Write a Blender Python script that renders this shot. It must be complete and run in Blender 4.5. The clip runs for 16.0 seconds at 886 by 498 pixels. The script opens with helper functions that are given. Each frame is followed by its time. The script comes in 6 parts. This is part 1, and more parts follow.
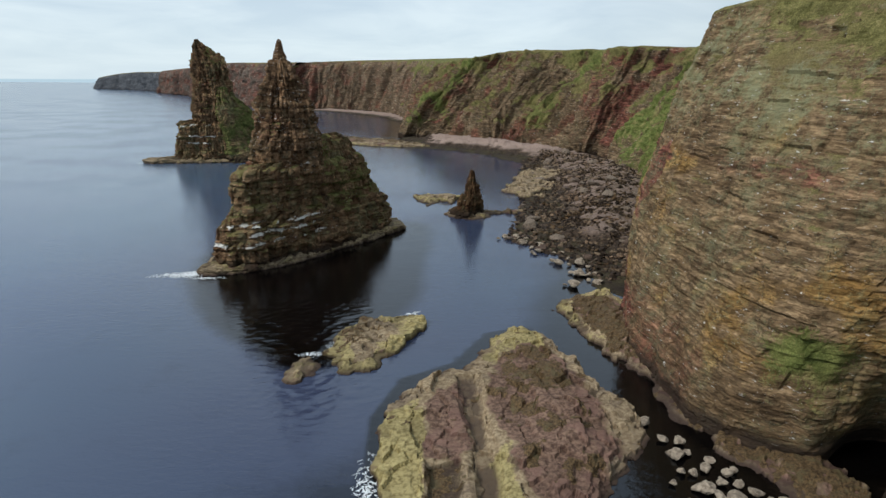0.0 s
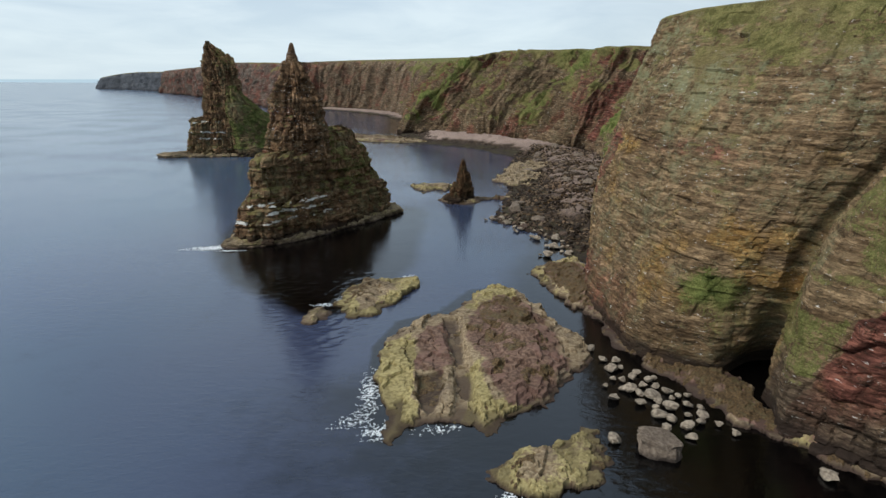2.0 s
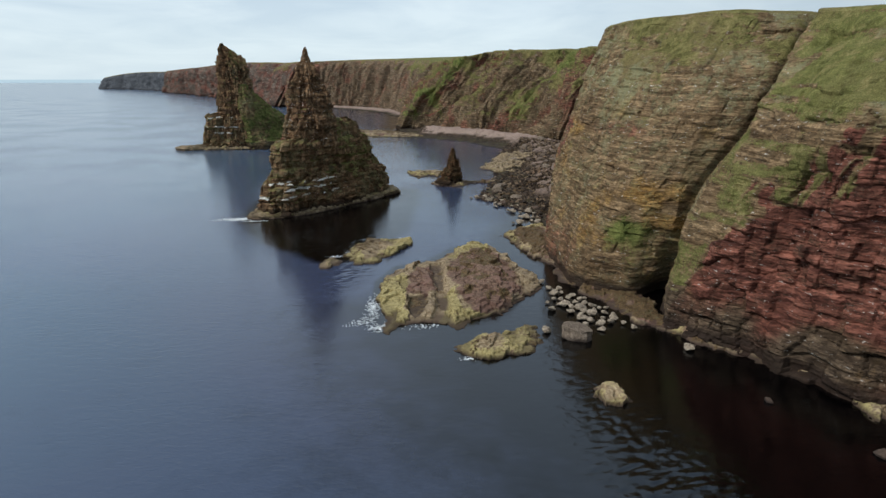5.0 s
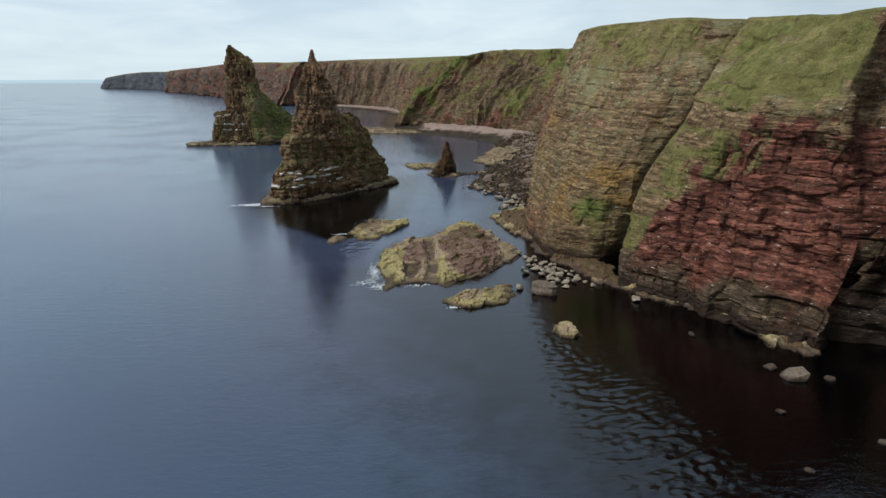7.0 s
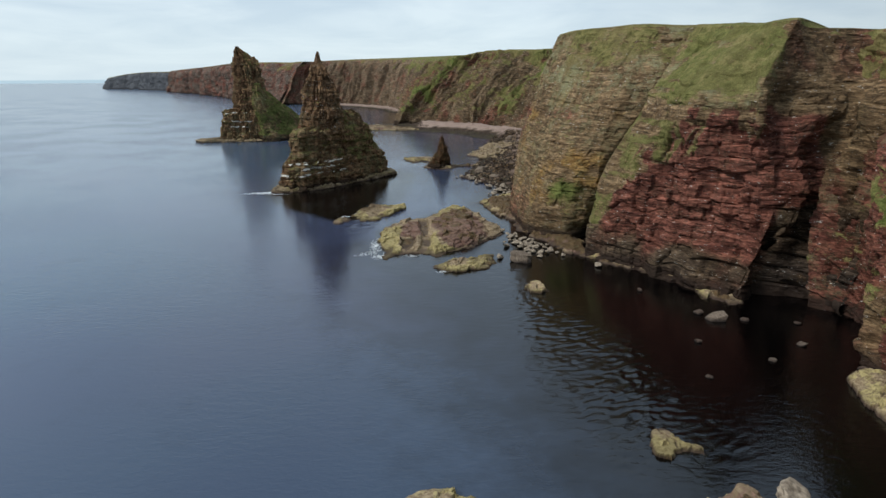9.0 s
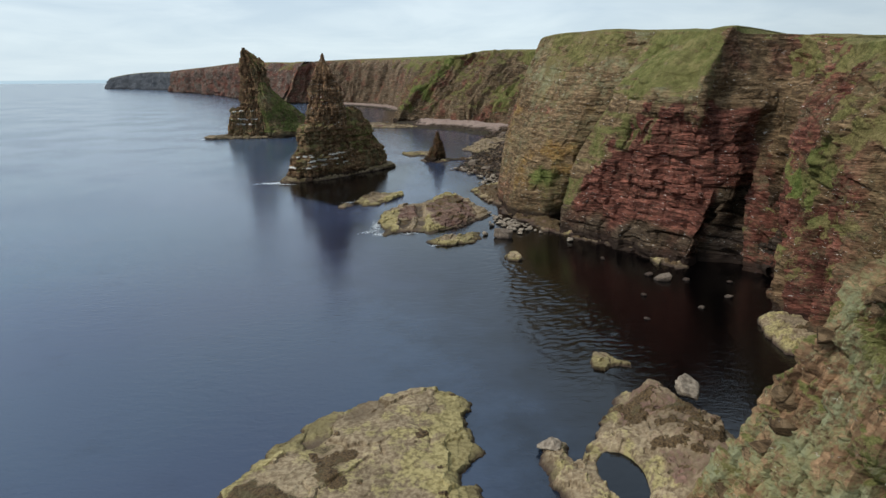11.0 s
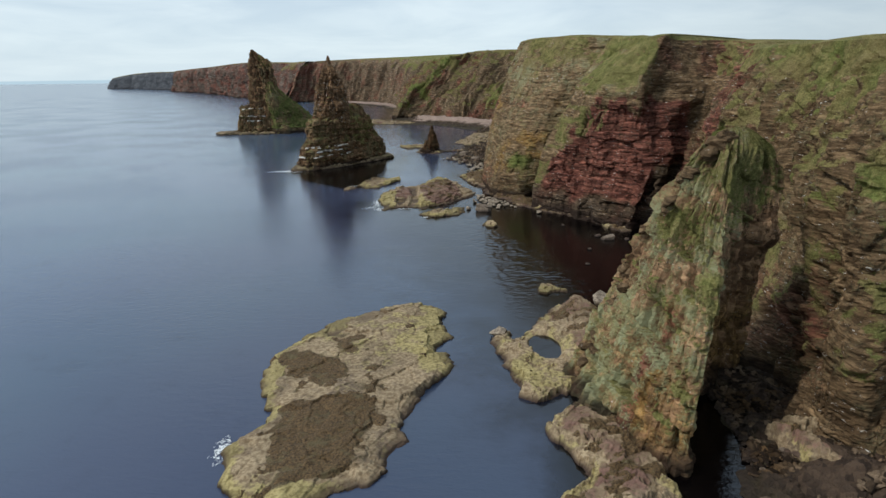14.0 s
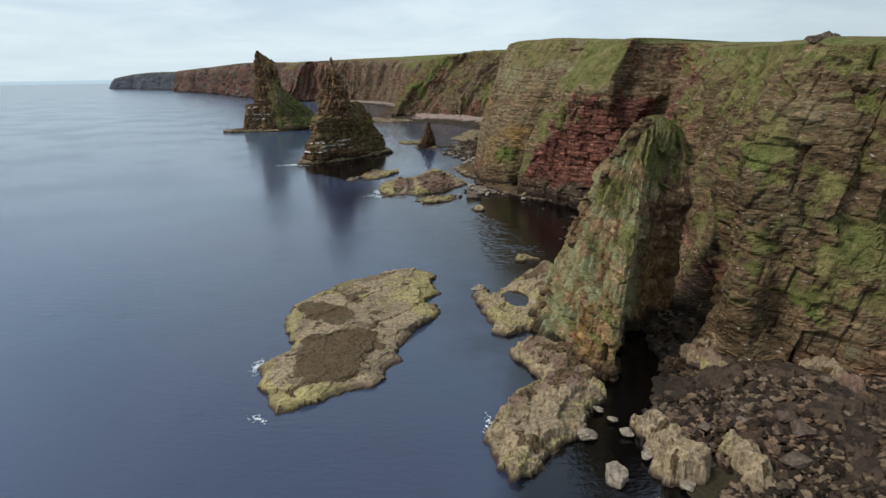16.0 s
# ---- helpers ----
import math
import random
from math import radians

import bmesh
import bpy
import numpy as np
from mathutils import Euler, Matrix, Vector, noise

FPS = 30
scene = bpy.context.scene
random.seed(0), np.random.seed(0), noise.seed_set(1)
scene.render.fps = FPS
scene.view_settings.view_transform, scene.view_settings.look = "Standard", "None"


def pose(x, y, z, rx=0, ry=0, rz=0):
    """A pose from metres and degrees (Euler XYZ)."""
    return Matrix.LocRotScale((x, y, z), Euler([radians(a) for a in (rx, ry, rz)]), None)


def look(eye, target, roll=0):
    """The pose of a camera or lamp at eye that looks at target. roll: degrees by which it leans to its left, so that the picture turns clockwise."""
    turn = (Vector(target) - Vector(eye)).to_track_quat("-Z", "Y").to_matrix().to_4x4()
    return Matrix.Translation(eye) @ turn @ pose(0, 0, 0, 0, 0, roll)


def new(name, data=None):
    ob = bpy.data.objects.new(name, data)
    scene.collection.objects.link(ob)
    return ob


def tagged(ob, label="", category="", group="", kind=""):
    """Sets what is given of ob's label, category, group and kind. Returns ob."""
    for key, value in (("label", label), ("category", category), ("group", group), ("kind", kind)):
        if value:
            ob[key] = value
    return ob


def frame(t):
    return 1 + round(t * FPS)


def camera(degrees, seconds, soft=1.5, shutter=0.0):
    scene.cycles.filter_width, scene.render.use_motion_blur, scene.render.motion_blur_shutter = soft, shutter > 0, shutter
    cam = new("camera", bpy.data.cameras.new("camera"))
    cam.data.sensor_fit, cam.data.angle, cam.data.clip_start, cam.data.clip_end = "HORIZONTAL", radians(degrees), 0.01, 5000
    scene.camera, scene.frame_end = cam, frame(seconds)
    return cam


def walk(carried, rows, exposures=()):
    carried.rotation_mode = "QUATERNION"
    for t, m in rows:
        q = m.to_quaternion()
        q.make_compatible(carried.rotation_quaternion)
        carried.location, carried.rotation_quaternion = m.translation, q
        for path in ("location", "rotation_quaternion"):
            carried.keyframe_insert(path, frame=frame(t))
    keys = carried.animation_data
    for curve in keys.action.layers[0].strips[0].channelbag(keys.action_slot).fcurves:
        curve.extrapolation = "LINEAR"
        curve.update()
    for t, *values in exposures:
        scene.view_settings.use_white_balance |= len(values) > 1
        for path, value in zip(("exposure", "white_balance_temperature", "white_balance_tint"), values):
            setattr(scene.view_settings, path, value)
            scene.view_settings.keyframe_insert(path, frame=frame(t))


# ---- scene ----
cam = camera(74.0, 16.0)
PATH = [
    # seconds, eye x y z, yaw, pitch, roll
    (0.0, -0.000, 0.000, 50.000, -0.300, -16.138, -0.376),
    (0.5, 0.565, -6.015, 49.920, -0.311, -16.156, -0.339),
    (1.0, 1.130, -12.036, 49.846, -0.321, -16.175, -0.301),
    (1.5, 1.695, -18.064, 49.779, -0.332, -16.193, -0.263),
    (2.0, 2.260, -24.099, 49.719, -0.342, -16.211, -0.226),
    (2.5, 2.825, -30.140, 49.665, -0.353, -16.229, -0.188),
    (3.0, 3.390, -36.187, 49.617, -0.364, -16.247, -0.150),
    (3.5, 3.955, -42.241, 49.576, -0.374, -16.265, -0.113),
    (4.0, 4.520, -48.301, 49.541, -0.385, -16.283, -0.075),
    (4.5, 5.085, -54.368, 49.512, -0.395, -16.301, -0.038),
    (5.0, 5.650, -60.441, 49.489, -0.406, -16.319, -0.001),
    (5.5, 6.215, -66.521, 49.472, -0.417, -16.337, 0.037),
    (6.0, 6.780, -72.608, 49.460, -0.427, -16.356, 0.074),
    (6.5, 7.345, -78.701, 49.455, -0.438, -16.374, 0.111),
    (7.0, 7.910, -84.800, 49.456, -0.448, -16.392, 0.148),
    (7.5, 8.475, -90.906, 49.462, -0.459, -16.410, 0.186),
    (8.0, 9.040, -97.018, 49.474, -0.470, -16.428, 0.223),
    (8.5, 9.604, -103.137, 49.492, -0.480, -16.446, 0.260),
    (9.0, 10.169, -109.262, 49.515, -0.491, -16.464, 0.297),
    (9.5, 10.734, -115.394, 49.543, -0.501, -16.482, 0.334),
    (10.0, 11.299, -121.532, 49.577, -0.512, -16.500, 0.371),
    (10.5, 11.864, -127.677, 49.616, -0.523, -16.518, 0.408),
    (11.0, 12.429, -133.829, 49.661, -0.533, -16.537, 0.444),
    (11.5, 12.994, -139.986, 49.710, -0.544, -16.555, 0.481),
    (12.0, 13.559, -146.151, 49.765, -0.554, -16.573, 0.518),
    (12.5, 14.124, -152.322, 49.825, -0.565, -16.591, 0.555),
    (13.0, 14.689, -158.499, 49.889, -0.576, -16.609, 0.591),
    (13.5, 15.254, -164.683, 49.959, -0.586, -16.627, 0.628),
    (14.0, 15.819, -170.873, 50.033, -0.597, -16.645, 0.665),
    (14.5, 16.384, -177.070, 50.112, -0.607, -16.663, 0.701),
    (15.0, 16.949, -183.273, 50.196, -0.618, -16.681, 0.738),
    (15.5, 17.514, -189.483, 50.285, -0.629, -16.700, 0.774),
    (16.0, 18.079, -195.699, 50.377, -0.639, -16.718, 0.810),
]
walk(cam, [(t, pose(x, y, z, 90 + pitch, roll, yaw)) for t, x, y, z, yaw, pitch, roll in PATH])

# ---- world and light ----
world = bpy.data.worlds.new("overcast_sky")
scene.world = world
world.use_nodes = True
wn, wl = world.node_tree.nodes, world.node_tree.links
wn.clear()
SUN_EL, SUN_AZ = 46.0, 246.0            # degrees; azimuth clockwise from +y


def wnode(kind, **inputs):
    n = wn.new(kind)
    for k, v in inputs.items():
        n.inputs[k.replace("_", " ")].default_value = v
    return n


sky = wn.new("ShaderNodeTexSky")
sky.sky_type, sky.sun_disc = "NISHITA", False
sky.sun_elevation, sky.sun_rotation = radians(SUN_EL), radians(SUN_AZ)
sky_dim = wnode("ShaderNodeMixRGB", Fac=1.0, Color2=(0.10, 0.10, 0.10, 1))
sky_dim.blend_type = "MULTIPLY"
wl.new(sky.outputs[0], sky_dim.inputs["Color1"])
coord = wn.new("ShaderNodeTexCoord")
split = wn.new("ShaderNodeSeparateXYZ")
wl.new(coord.outputs["Generated"], split.inputs[0])
# clouds lie on a flat layer: divide the direction by its height
lift = wn.new("ShaderNodeMath")
lift.operation = "MAXIMUM"
lift.inputs[1].default_value = 0.0
wl.new(split.outputs[2], lift.inputs[0])
lift2 = wn.new("ShaderNodeMath")
lift2.operation = "ADD"
lift2.inputs[1].default_value = 0.14
wl.new(lift.outputs[0], lift2.inputs[0])
flat = wn.new("ShaderNodeVectorMath")
flat.operation = "DIVIDE"
comb = wn.new("ShaderNodeCombineXYZ")
for i in range(3):
    wl.new(lift2.outputs[0], comb.inputs[i])
wl.new(coord.outputs["Generated"], flat.inputs[0])
wl.new(comb.outputs[0], flat.inputs[1])
cloud = wnode("ShaderNodeTexNoise", Scale=1.15, Detail=7.0, Roughness=0.55, Distortion=0.4)
wl.new(flat.outputs[0], cloud.inputs["Vector"])
ramp = wn.new("ShaderNodeValToRGB")
ramp.color_ramp.elements[0].position, ramp.color_ramp.elements[0].color = 0.34, (0.47, 0.60, 0.76, 1)
ramp.color_ramp.elements[1].position, ramp.color_ramp.elements[1].color = 0.66, (0.80, 0.91, 1.0, 1)
wl.new(cloud.outputs[0], ramp.inputs[0])
# pale haze just over the sea, to the west
haze_fac = wn.new("ShaderNodeMapRange")
haze_fac.inputs[1].default_value, haze_fac.inputs[2].default_value = 0.0, 0.32
haze_fac.inputs[3].default_value, haze_fac.inputs[4].default_value = 0.75, 0.0
wl.new(split.outputs[2], haze_fac.inputs[0])
haze = wnode("ShaderNodeMixRGB", Color2=(0.79, 0.94, 1.01, 1))
wl.new(haze_fac.outputs[0], haze.inputs["Fac"])
wl.new(ramp.outputs[0], haze.inputs["Color1"])
mix = wnode("ShaderNodeMixRGB", Fac=0.88)
wl.new(sky_dim.outputs[0], mix.inputs["Color1"])
wl.new(haze.outputs[0], mix.inputs["Color2"])
# the cloud is brightest round the veiled sun and thickens away from it
side = wn.new("ShaderNodeVectorMath")
side.operation = "DOT_PRODUCT"
side.inputs[1].default_value = (-0.85, 0.25, 0.30)
wl.new(coord.outputs["Generated"], side.inputs[0])
veil = wn.new("ShaderNodeMapRange")
veil.inputs[1].default_value, veil.inputs[2].default_value = -0.75, 0.15
veil.inputs[3].default_value, veil.inputs[4].default_value = 0.58, 1.0
wl.new(side.outputs["Value"], veil.inputs[0])
veiled = wnode("ShaderNodeMixRGB", Fac=1.0)
veiled.blend_type = "MULTIPLY"
wl.new(mix.outputs[0], veiled.inputs["Color1"])
wl.new(veil.outputs[0], veiled.inputs["Color2"])
# below the horizon: the open sea beyond the built sheet
below = wn.new("ShaderNodeMapRange")
below.inputs[1].default_value, below.inputs[2].default_value = -0.0045, -0.0030
wl.new(split.outputs[2], below.inputs[0])
sea_or_sky = wnode("ShaderNodeMixRGB", Color1=(0.50, 0.67, 0.78, 1))
wl.new(below.outputs[0], sea_or_sky.inputs["Fac"])
wl.new(veiled.outputs[0], sea_or_sky.inputs["Color2"])
bg = wnode("ShaderNodeBackground", Strength=0.985)
wl.new(sea_or_sky.outputs[0], bg.inputs["Color"])
wout = wn.new("ShaderNodeOutputWorld")
wl.new(bg.outputs[0], wout.inputs[0])

sun = new("sun", bpy.data.lights.new("sun", "SUN"))
sun.data.energy, sun.data.angle, sun.data.color = 2.4, radians(12), (1.0, 0.96, 0.90)
_az, _el = radians(SUN_AZ), radians(SUN_EL)
sun_dir = Vector((math.sin(_az) * math.cos(_el), math.cos(_az) * math.cos(_el), math.sin(_el)))
sun.matrix_world = look(sun_dir * 300, (0, 0, 0))

# ---- noise and mesh helpers ----


def hash01(*ints, seed=0):
    """Random numbers 0..1 from whole-number arrays."""
    h = np.full(np.broadcast(*ints).shape if len(ints) > 1 else np.shape(ints[0]), (seed * 374761393 + 668265263) & 0x7FFFFFFF, dtype=np.uint64)
    for k, a in enumerate(ints):
        v = np.asarray(a).astype(np.int64).astype(np.uint64) & np.uint64(0xFFFFFFFF)
        h = (h ^ (v * np.uint64(2654435761 + 40503 * k))) & np.uint64(0xFFFFFFFF)
        h = (h * np.uint64(2246822519)) & np.uint64(0xFFFFFFFF)
        h ^= h >> np.uint64(13)
        h = (h * np.uint64(3266489917)) & np.uint64(0xFFFFFFFF)
        h ^= h >> np.uint64(16)
    return h.astype(np.float64) / 4294967296.0


def vnoise(x, y, z, seed=0):
    """Smooth value noise, -1..1."""
    xi, yi, zi = np.floor(x), np.floor(y), np.floor(z)
    fx, fy, fz = x - xi, y - yi, z - zi
    fx, fy, fz = (f * f * (3 - 2 * f) for f in (fx, fy, fz))
    out = 0.0
    for dx in (0, 1):
        for dy in (0, 1):
            for dz in (0, 1):
                w = (fx if dx else 1 - fx) * (fy if dy else 1 - fy) * (fz if dz else 1 - fz)
                out = out + w * hash01(xi + dx, yi + dy, zi + dz, seed=seed)
    return out * 2 - 1


def fbm(x, y, z, octaves=4, seed=0):
    out, amp, f = 0.0, 1.0, 1.0
    for k in range(octaves):
        out = out + amp * vnoise(x * f, y * f, z * f, seed + 11 * k)
        amp, f = amp * 0.5, f * 2.03
    return out


def smooth(a, b, x):
    t = np.clip((x - a) / (b - a), 0, 1)
    return t * t * (3 - 2 * t)


def grid_mesh(name, P, closed=False, attrs=None, keep=None, smooth_shade=False):
    """A mesh from a grid of places P[i, j]; closed: the first index runs round."""
    nu, nv = P.shape[:2]
    idx = np.arange(nu * nv).reshape(nu, nv)
    a = idx if closed else idx[:-1]
    b = np.roll(idx, -1, axis=0) if closed else idx[1:]
    quads = np.stack([a[:, :-1], b[:, :-1], b[:, 1:], a[:, 1:]], -1).reshape(-1, 4)
    co = P.reshape(-1, 3)
    attrs = dict(attrs or {})
    if keep is not None:
        k = keep.reshape(-1)
        quads = quads[k[quads].any(axis=1)]
        used = np.unique(quads)
        remap = np.full(len(co), -1)
        remap[used] = np.arange(len(used))
        quads, co = remap[quads], co[used]
        attrs = {n: v.reshape(-1)[used] for n, v in attrs.items()}
    me = bpy.data.meshes.new(name)
    me.vertices.add(len(co))
    me.vertices.foreach_set("co", co.astype(np.float32).ravel())
    me.loops.add(len(quads) * 4)
    me.loops.foreach_set("vertex_index", quads.astype(np.int32).ravel())
    me.polygons.add(len(quads))
    me.polygons.foreach_set("loop_start", np.arange(0, len(quads) * 4, 4, dtype=np.int32))
    me.polygons.foreach_set("loop_total", np.full(len(quads), 4, dtype=np.int32))
    me.update(calc_edges=True)
    for n, v in attrs.items():
        at = me.attributes.new(n, "FLOAT", "POINT")
        at.data.foreach_set("value", v.astype(np.float32).ravel())
    me.polygons.foreach_set("use_smooth", np.full(len(quads), smooth_shade))
    return me


def catmull(keys, t):
    """Places on a smooth line through keys (n, d) at parameters t in 0..n-1."""
    keys = np.asarray(keys, float)
    n = len(keys)
    i = np.clip(np.floor(t).astype(int), 0, n - 2)
    f = (t - i).reshape(-1, *([1] * (keys.ndim - 1)))
    p0, p1 = keys[np.maximum(i - 1, 0)], keys[i]
    p2, p3 = keys[i + 1], keys[np.minimum(i + 2, n - 1)]
    m1, m2 = 0.42 * (p2 - p0), 0.42 * (p3 - p1)
    return (2 * f**3 - 3 * f**2 + 1) * p1 + (f**3 - 2 * f**2 + f) * m1 + (-2 * f**3 + 3 * f**2) * p2 + (f**3 - f**2) * m2


def normals(P, closed=False):
    du = (np.roll(P, -1, 0) - np.roll(P, 1, 0)) if closed else np.gradient(P, axis=0)
    dv = np.gradient(P, axis=1)
    N = np.cross(du, dv)
    return N / (np.linalg.norm(N, axis=2, keepdims=True) + 1e-9)


def strata(s, z, bed, width, seed, warp=1.0):
    """Bedded, jointed rock: the offset of each block and bed (-0.5..0.5), its tone 0..1, and how near a joint it is."""
    zz = z / bed + 0.5 * vnoise(s / 60, z / 40, 0 * s, seed) + 0.4 * vnoise(0 * s, z / (bed * 1.7), 0 * s, seed + 1) + 0.30 * warp * vnoise(s / (width * 1.3), z / (bed * 2), 0 * s, seed + 7)
    bi = np.floor(zz)
    ss = s / width * (0.6 + 0.9 * hash01(bi, seed=seed)) + 9.1 * hash01(bi, seed=seed + 2) + 0.25 * warp * vnoise(s / width, zz, 0 * s, seed + 3)
    bj = np.floor(ss)
    block, bedv = hash01(bi, bj, seed=seed + 4) - 0.5, hash01(bi, seed=seed + 5) - 0.5
    fz, fs = zz - bi, ss - bj
    joint = np.maximum(1 - np.minimum(fz, 1 - fz) * bed / 0.35, 1 - np.minimum(fs, 1 - fs) * width / 0.35)
    return block, bedv, hash01(bi, bj, seed=seed + 6), np.clip(joint, 0, 1)


def rough_rock(P, s, amp=1.0, scale=1.0, seed=0, closed=False, fade=None, extra=None, ribs=(1.5, 9.0, 0.0), tilt=(0.0, 0.0), block=(2.9, 4.2), weights=(1.6, 1.5, 1.4, 0.8), bend=1.6):
    """Pushes a smooth rock surface in and out along its normals in folds, columns, beds and blocks. Returns the places, tones, normals and ribs."""
    N, warp = normals(P, closed), min(1.0, bend / 1.6)
    x, y, z = P[..., 0], P[..., 1], P[..., 2]
    zb = z + tilt[0] * s + tilt[1] * x + 0.3 * bend * scale * vnoise(x / 6, y / 6, z / 12, seed + 31)
    big = fbm(x / (17 * scale), y / (17 * scale), z / (26 * scale), 4, seed)
    sw = s + bend * scale * fbm(x / (7 * scale), y / (7 * scale), z / (7 * scale), 3, seed + 33)
    rib = 1 - 1.6 * np.abs(fbm((sw + ribs[2] * z) / ribs[1], z / (70 * scale), 0 * z, 3, seed + 40))
    b0, _, t0, j0 = strata(sw, zb, 3.7 * block[0] * scale, 1.8 * block[1] * scale, seed + 45, warp)
    b1, d1, t1, j1 = strata(sw, zb, block[0] * scale, block[1] * scale, seed + 50, warp)
    b2, d2, t2, j2 = strata(sw, zb, 0.33 * block[0] * scale, 0.42 * block[1] * scale, seed + 60, warp)
    fine = fbm(x / (1.7 * scale), y / (1.7 * scale), z / (0.9 * scale), 3, seed + 70) * (weights[4] if len(weights) > 4 else 1.0)
    gone = smooth(-0.28, -0.40, b1) * smooth(0.3, -0.2, big)
    d = weights[0] * big + weights[1] * b0 + weights[2] * b1 + (weights[6] if len(weights) > 6 else 0.14) * (d1 + 0.65 * d2) + weights[3] * b2 + 0.5 * fine - (weights[5] if len(weights) > 5 else 1.0) * (0.7 * j0 + 0.7 * j1 + 0.3 * j2) - 1.2 * gone
    d = amp * d + ribs[0] * (rib - 0.3)
    if extra is not None:
        d = d + extra(x, y, z)
    if fade is not None:
        d = d * fade
    return P + N * d[..., None], np.clip(0.25 * t0 + 0.35 * t1 + 0.55 * t2 - 0.08, 0, 1), N, rib, np.maximum(np.maximum(0.65 * j0, 0.8 * j1), 0.9 * j2)**2


# ---- materials ----


class Nodes:
    """Short forms for building one material."""

    def __init__(self, name, roughness=0.9, specular=0.25):
        self.m = bpy.data.materials.new(name)
        self.m.use_nodes = True
        self.t = self.m.node_tree
        self.b = self.t.nodes["Principled BSDF"]
        self.b.inputs["Roughness"].default_value = roughness
        self.b.inputs["Specular IOR Level"].default_value = specular
        self.pos = self.t.nodes.new("ShaderNodeNewGeometry").outputs["Position"]

    def put(self, sock, v):
        if isinstance(v, bpy.types.NodeSocket):
            self.t.links.new(v, sock)
        else:
            sock.default_value = v if not isinstance(v, tuple) or len(v) == 4 or sock.type == "VECTOR" else (*v, 1)

    def scaled(self, sx, sy, sz):
        n = self.t.nodes.new("ShaderNodeVectorMath")
        n.operation = "MULTIPLY"
        self.put(n.inputs[0], self.pos)
        n.inputs[1].default_value = (sx, sy, sz)
        return n.outputs[0]

    def noise(self, scale, detail=4.0, rough=0.55, vec=None, distort=0.0):
        n = self.t.nodes.new("ShaderNodeTexNoise")
        self.put(n.inputs["Vector"], vec or self.pos)
        n.inputs["Scale"].default_value, n.inputs["Detail"].default_value = scale, detail
        n.inputs["Roughness"].default_value, n.inputs["Distortion"].default_value = rough, distort
        return n.outputs[0]

    def cells(self, vec, warp):
        """A random tone for each stone, its edges bent by noise."""
        n = self.t.nodes.new("ShaderNodeTexNoise")
        self.put(n.inputs["Vector"], vec)
        n.inputs["Scale"].default_value, n.inputs["Detail"].default_value = 1.1, 3.0
        a = self.t.nodes.new("ShaderNodeMixRGB")
        a.blend_type = "ADD"
        a.inputs[0].default_value = warp
        self.put(a.inputs[1], vec)
        self.put(a.inputs[2], n.outputs["Color"])
        v = self.t.nodes.new("ShaderNodeTexVoronoi")
        self.put(v.inputs["Vector"], a.outputs[0])
        v.inputs["Scale"].default_value = 1.0
        w = self.t.nodes.new("ShaderNodeSeparateColor")
        self.put(w.inputs[0], v.outputs["Color"])
        return w.outputs[0]

    def attr(self, name):
        n = self.t.nodes.new("ShaderNodeAttribute")
        n.attribute_name = name
        return n.outputs["Fac"]

    def math(self, op, a, b=0.0, clamp=False):
        n = self.t.nodes.new("ShaderNodeMath")
        n.operation, n.use_clamp = op, clamp
        self.put(n.inputs[0], a)
        self.put(n.inputs[1], b)
        return n.outputs[0]

    def range(self, v, a, b, c=0.0, d=1.0):
        n = self.t.nodes.new("ShaderNodeMapRange")
        n.interpolation_type = "SMOOTHSTEP"
        self.put(n.inputs[0], v)
        for i, q in enumerate((a, b, c, d)):
            n.inputs[i + 1].default_value = q
        return n.outputs[0]

    def mix(self, fac, a, b, kind="MIX"):
        n = self.t.nodes.new("ShaderNodeMixRGB")
        n.blend_type = kind
        self.put(n.inputs[0], fac)
        self.put(n.inputs[1], a)
        self.put(n.inputs[2], b)
        return n.outputs[0]

    def height(self):
        n = self.t.nodes.new("ShaderNodeSeparateXYZ")
        self.put(n.inputs[0], self.pos)
        return n.outputs[2]

    def bump(self, h, strength, distance):
        n = self.t.nodes.new("ShaderNodeBump")
        n.inputs["Strength"].default_value, n.inputs["Distance"].default_value = strength, distance
        self.put(n.inputs["Height"], h)
        self.put(self.b.inputs["Normal"], n.outputs[0])

    def color(self, c):
        self.put(self.b.inputs["Base Color"], c)
        return self.m


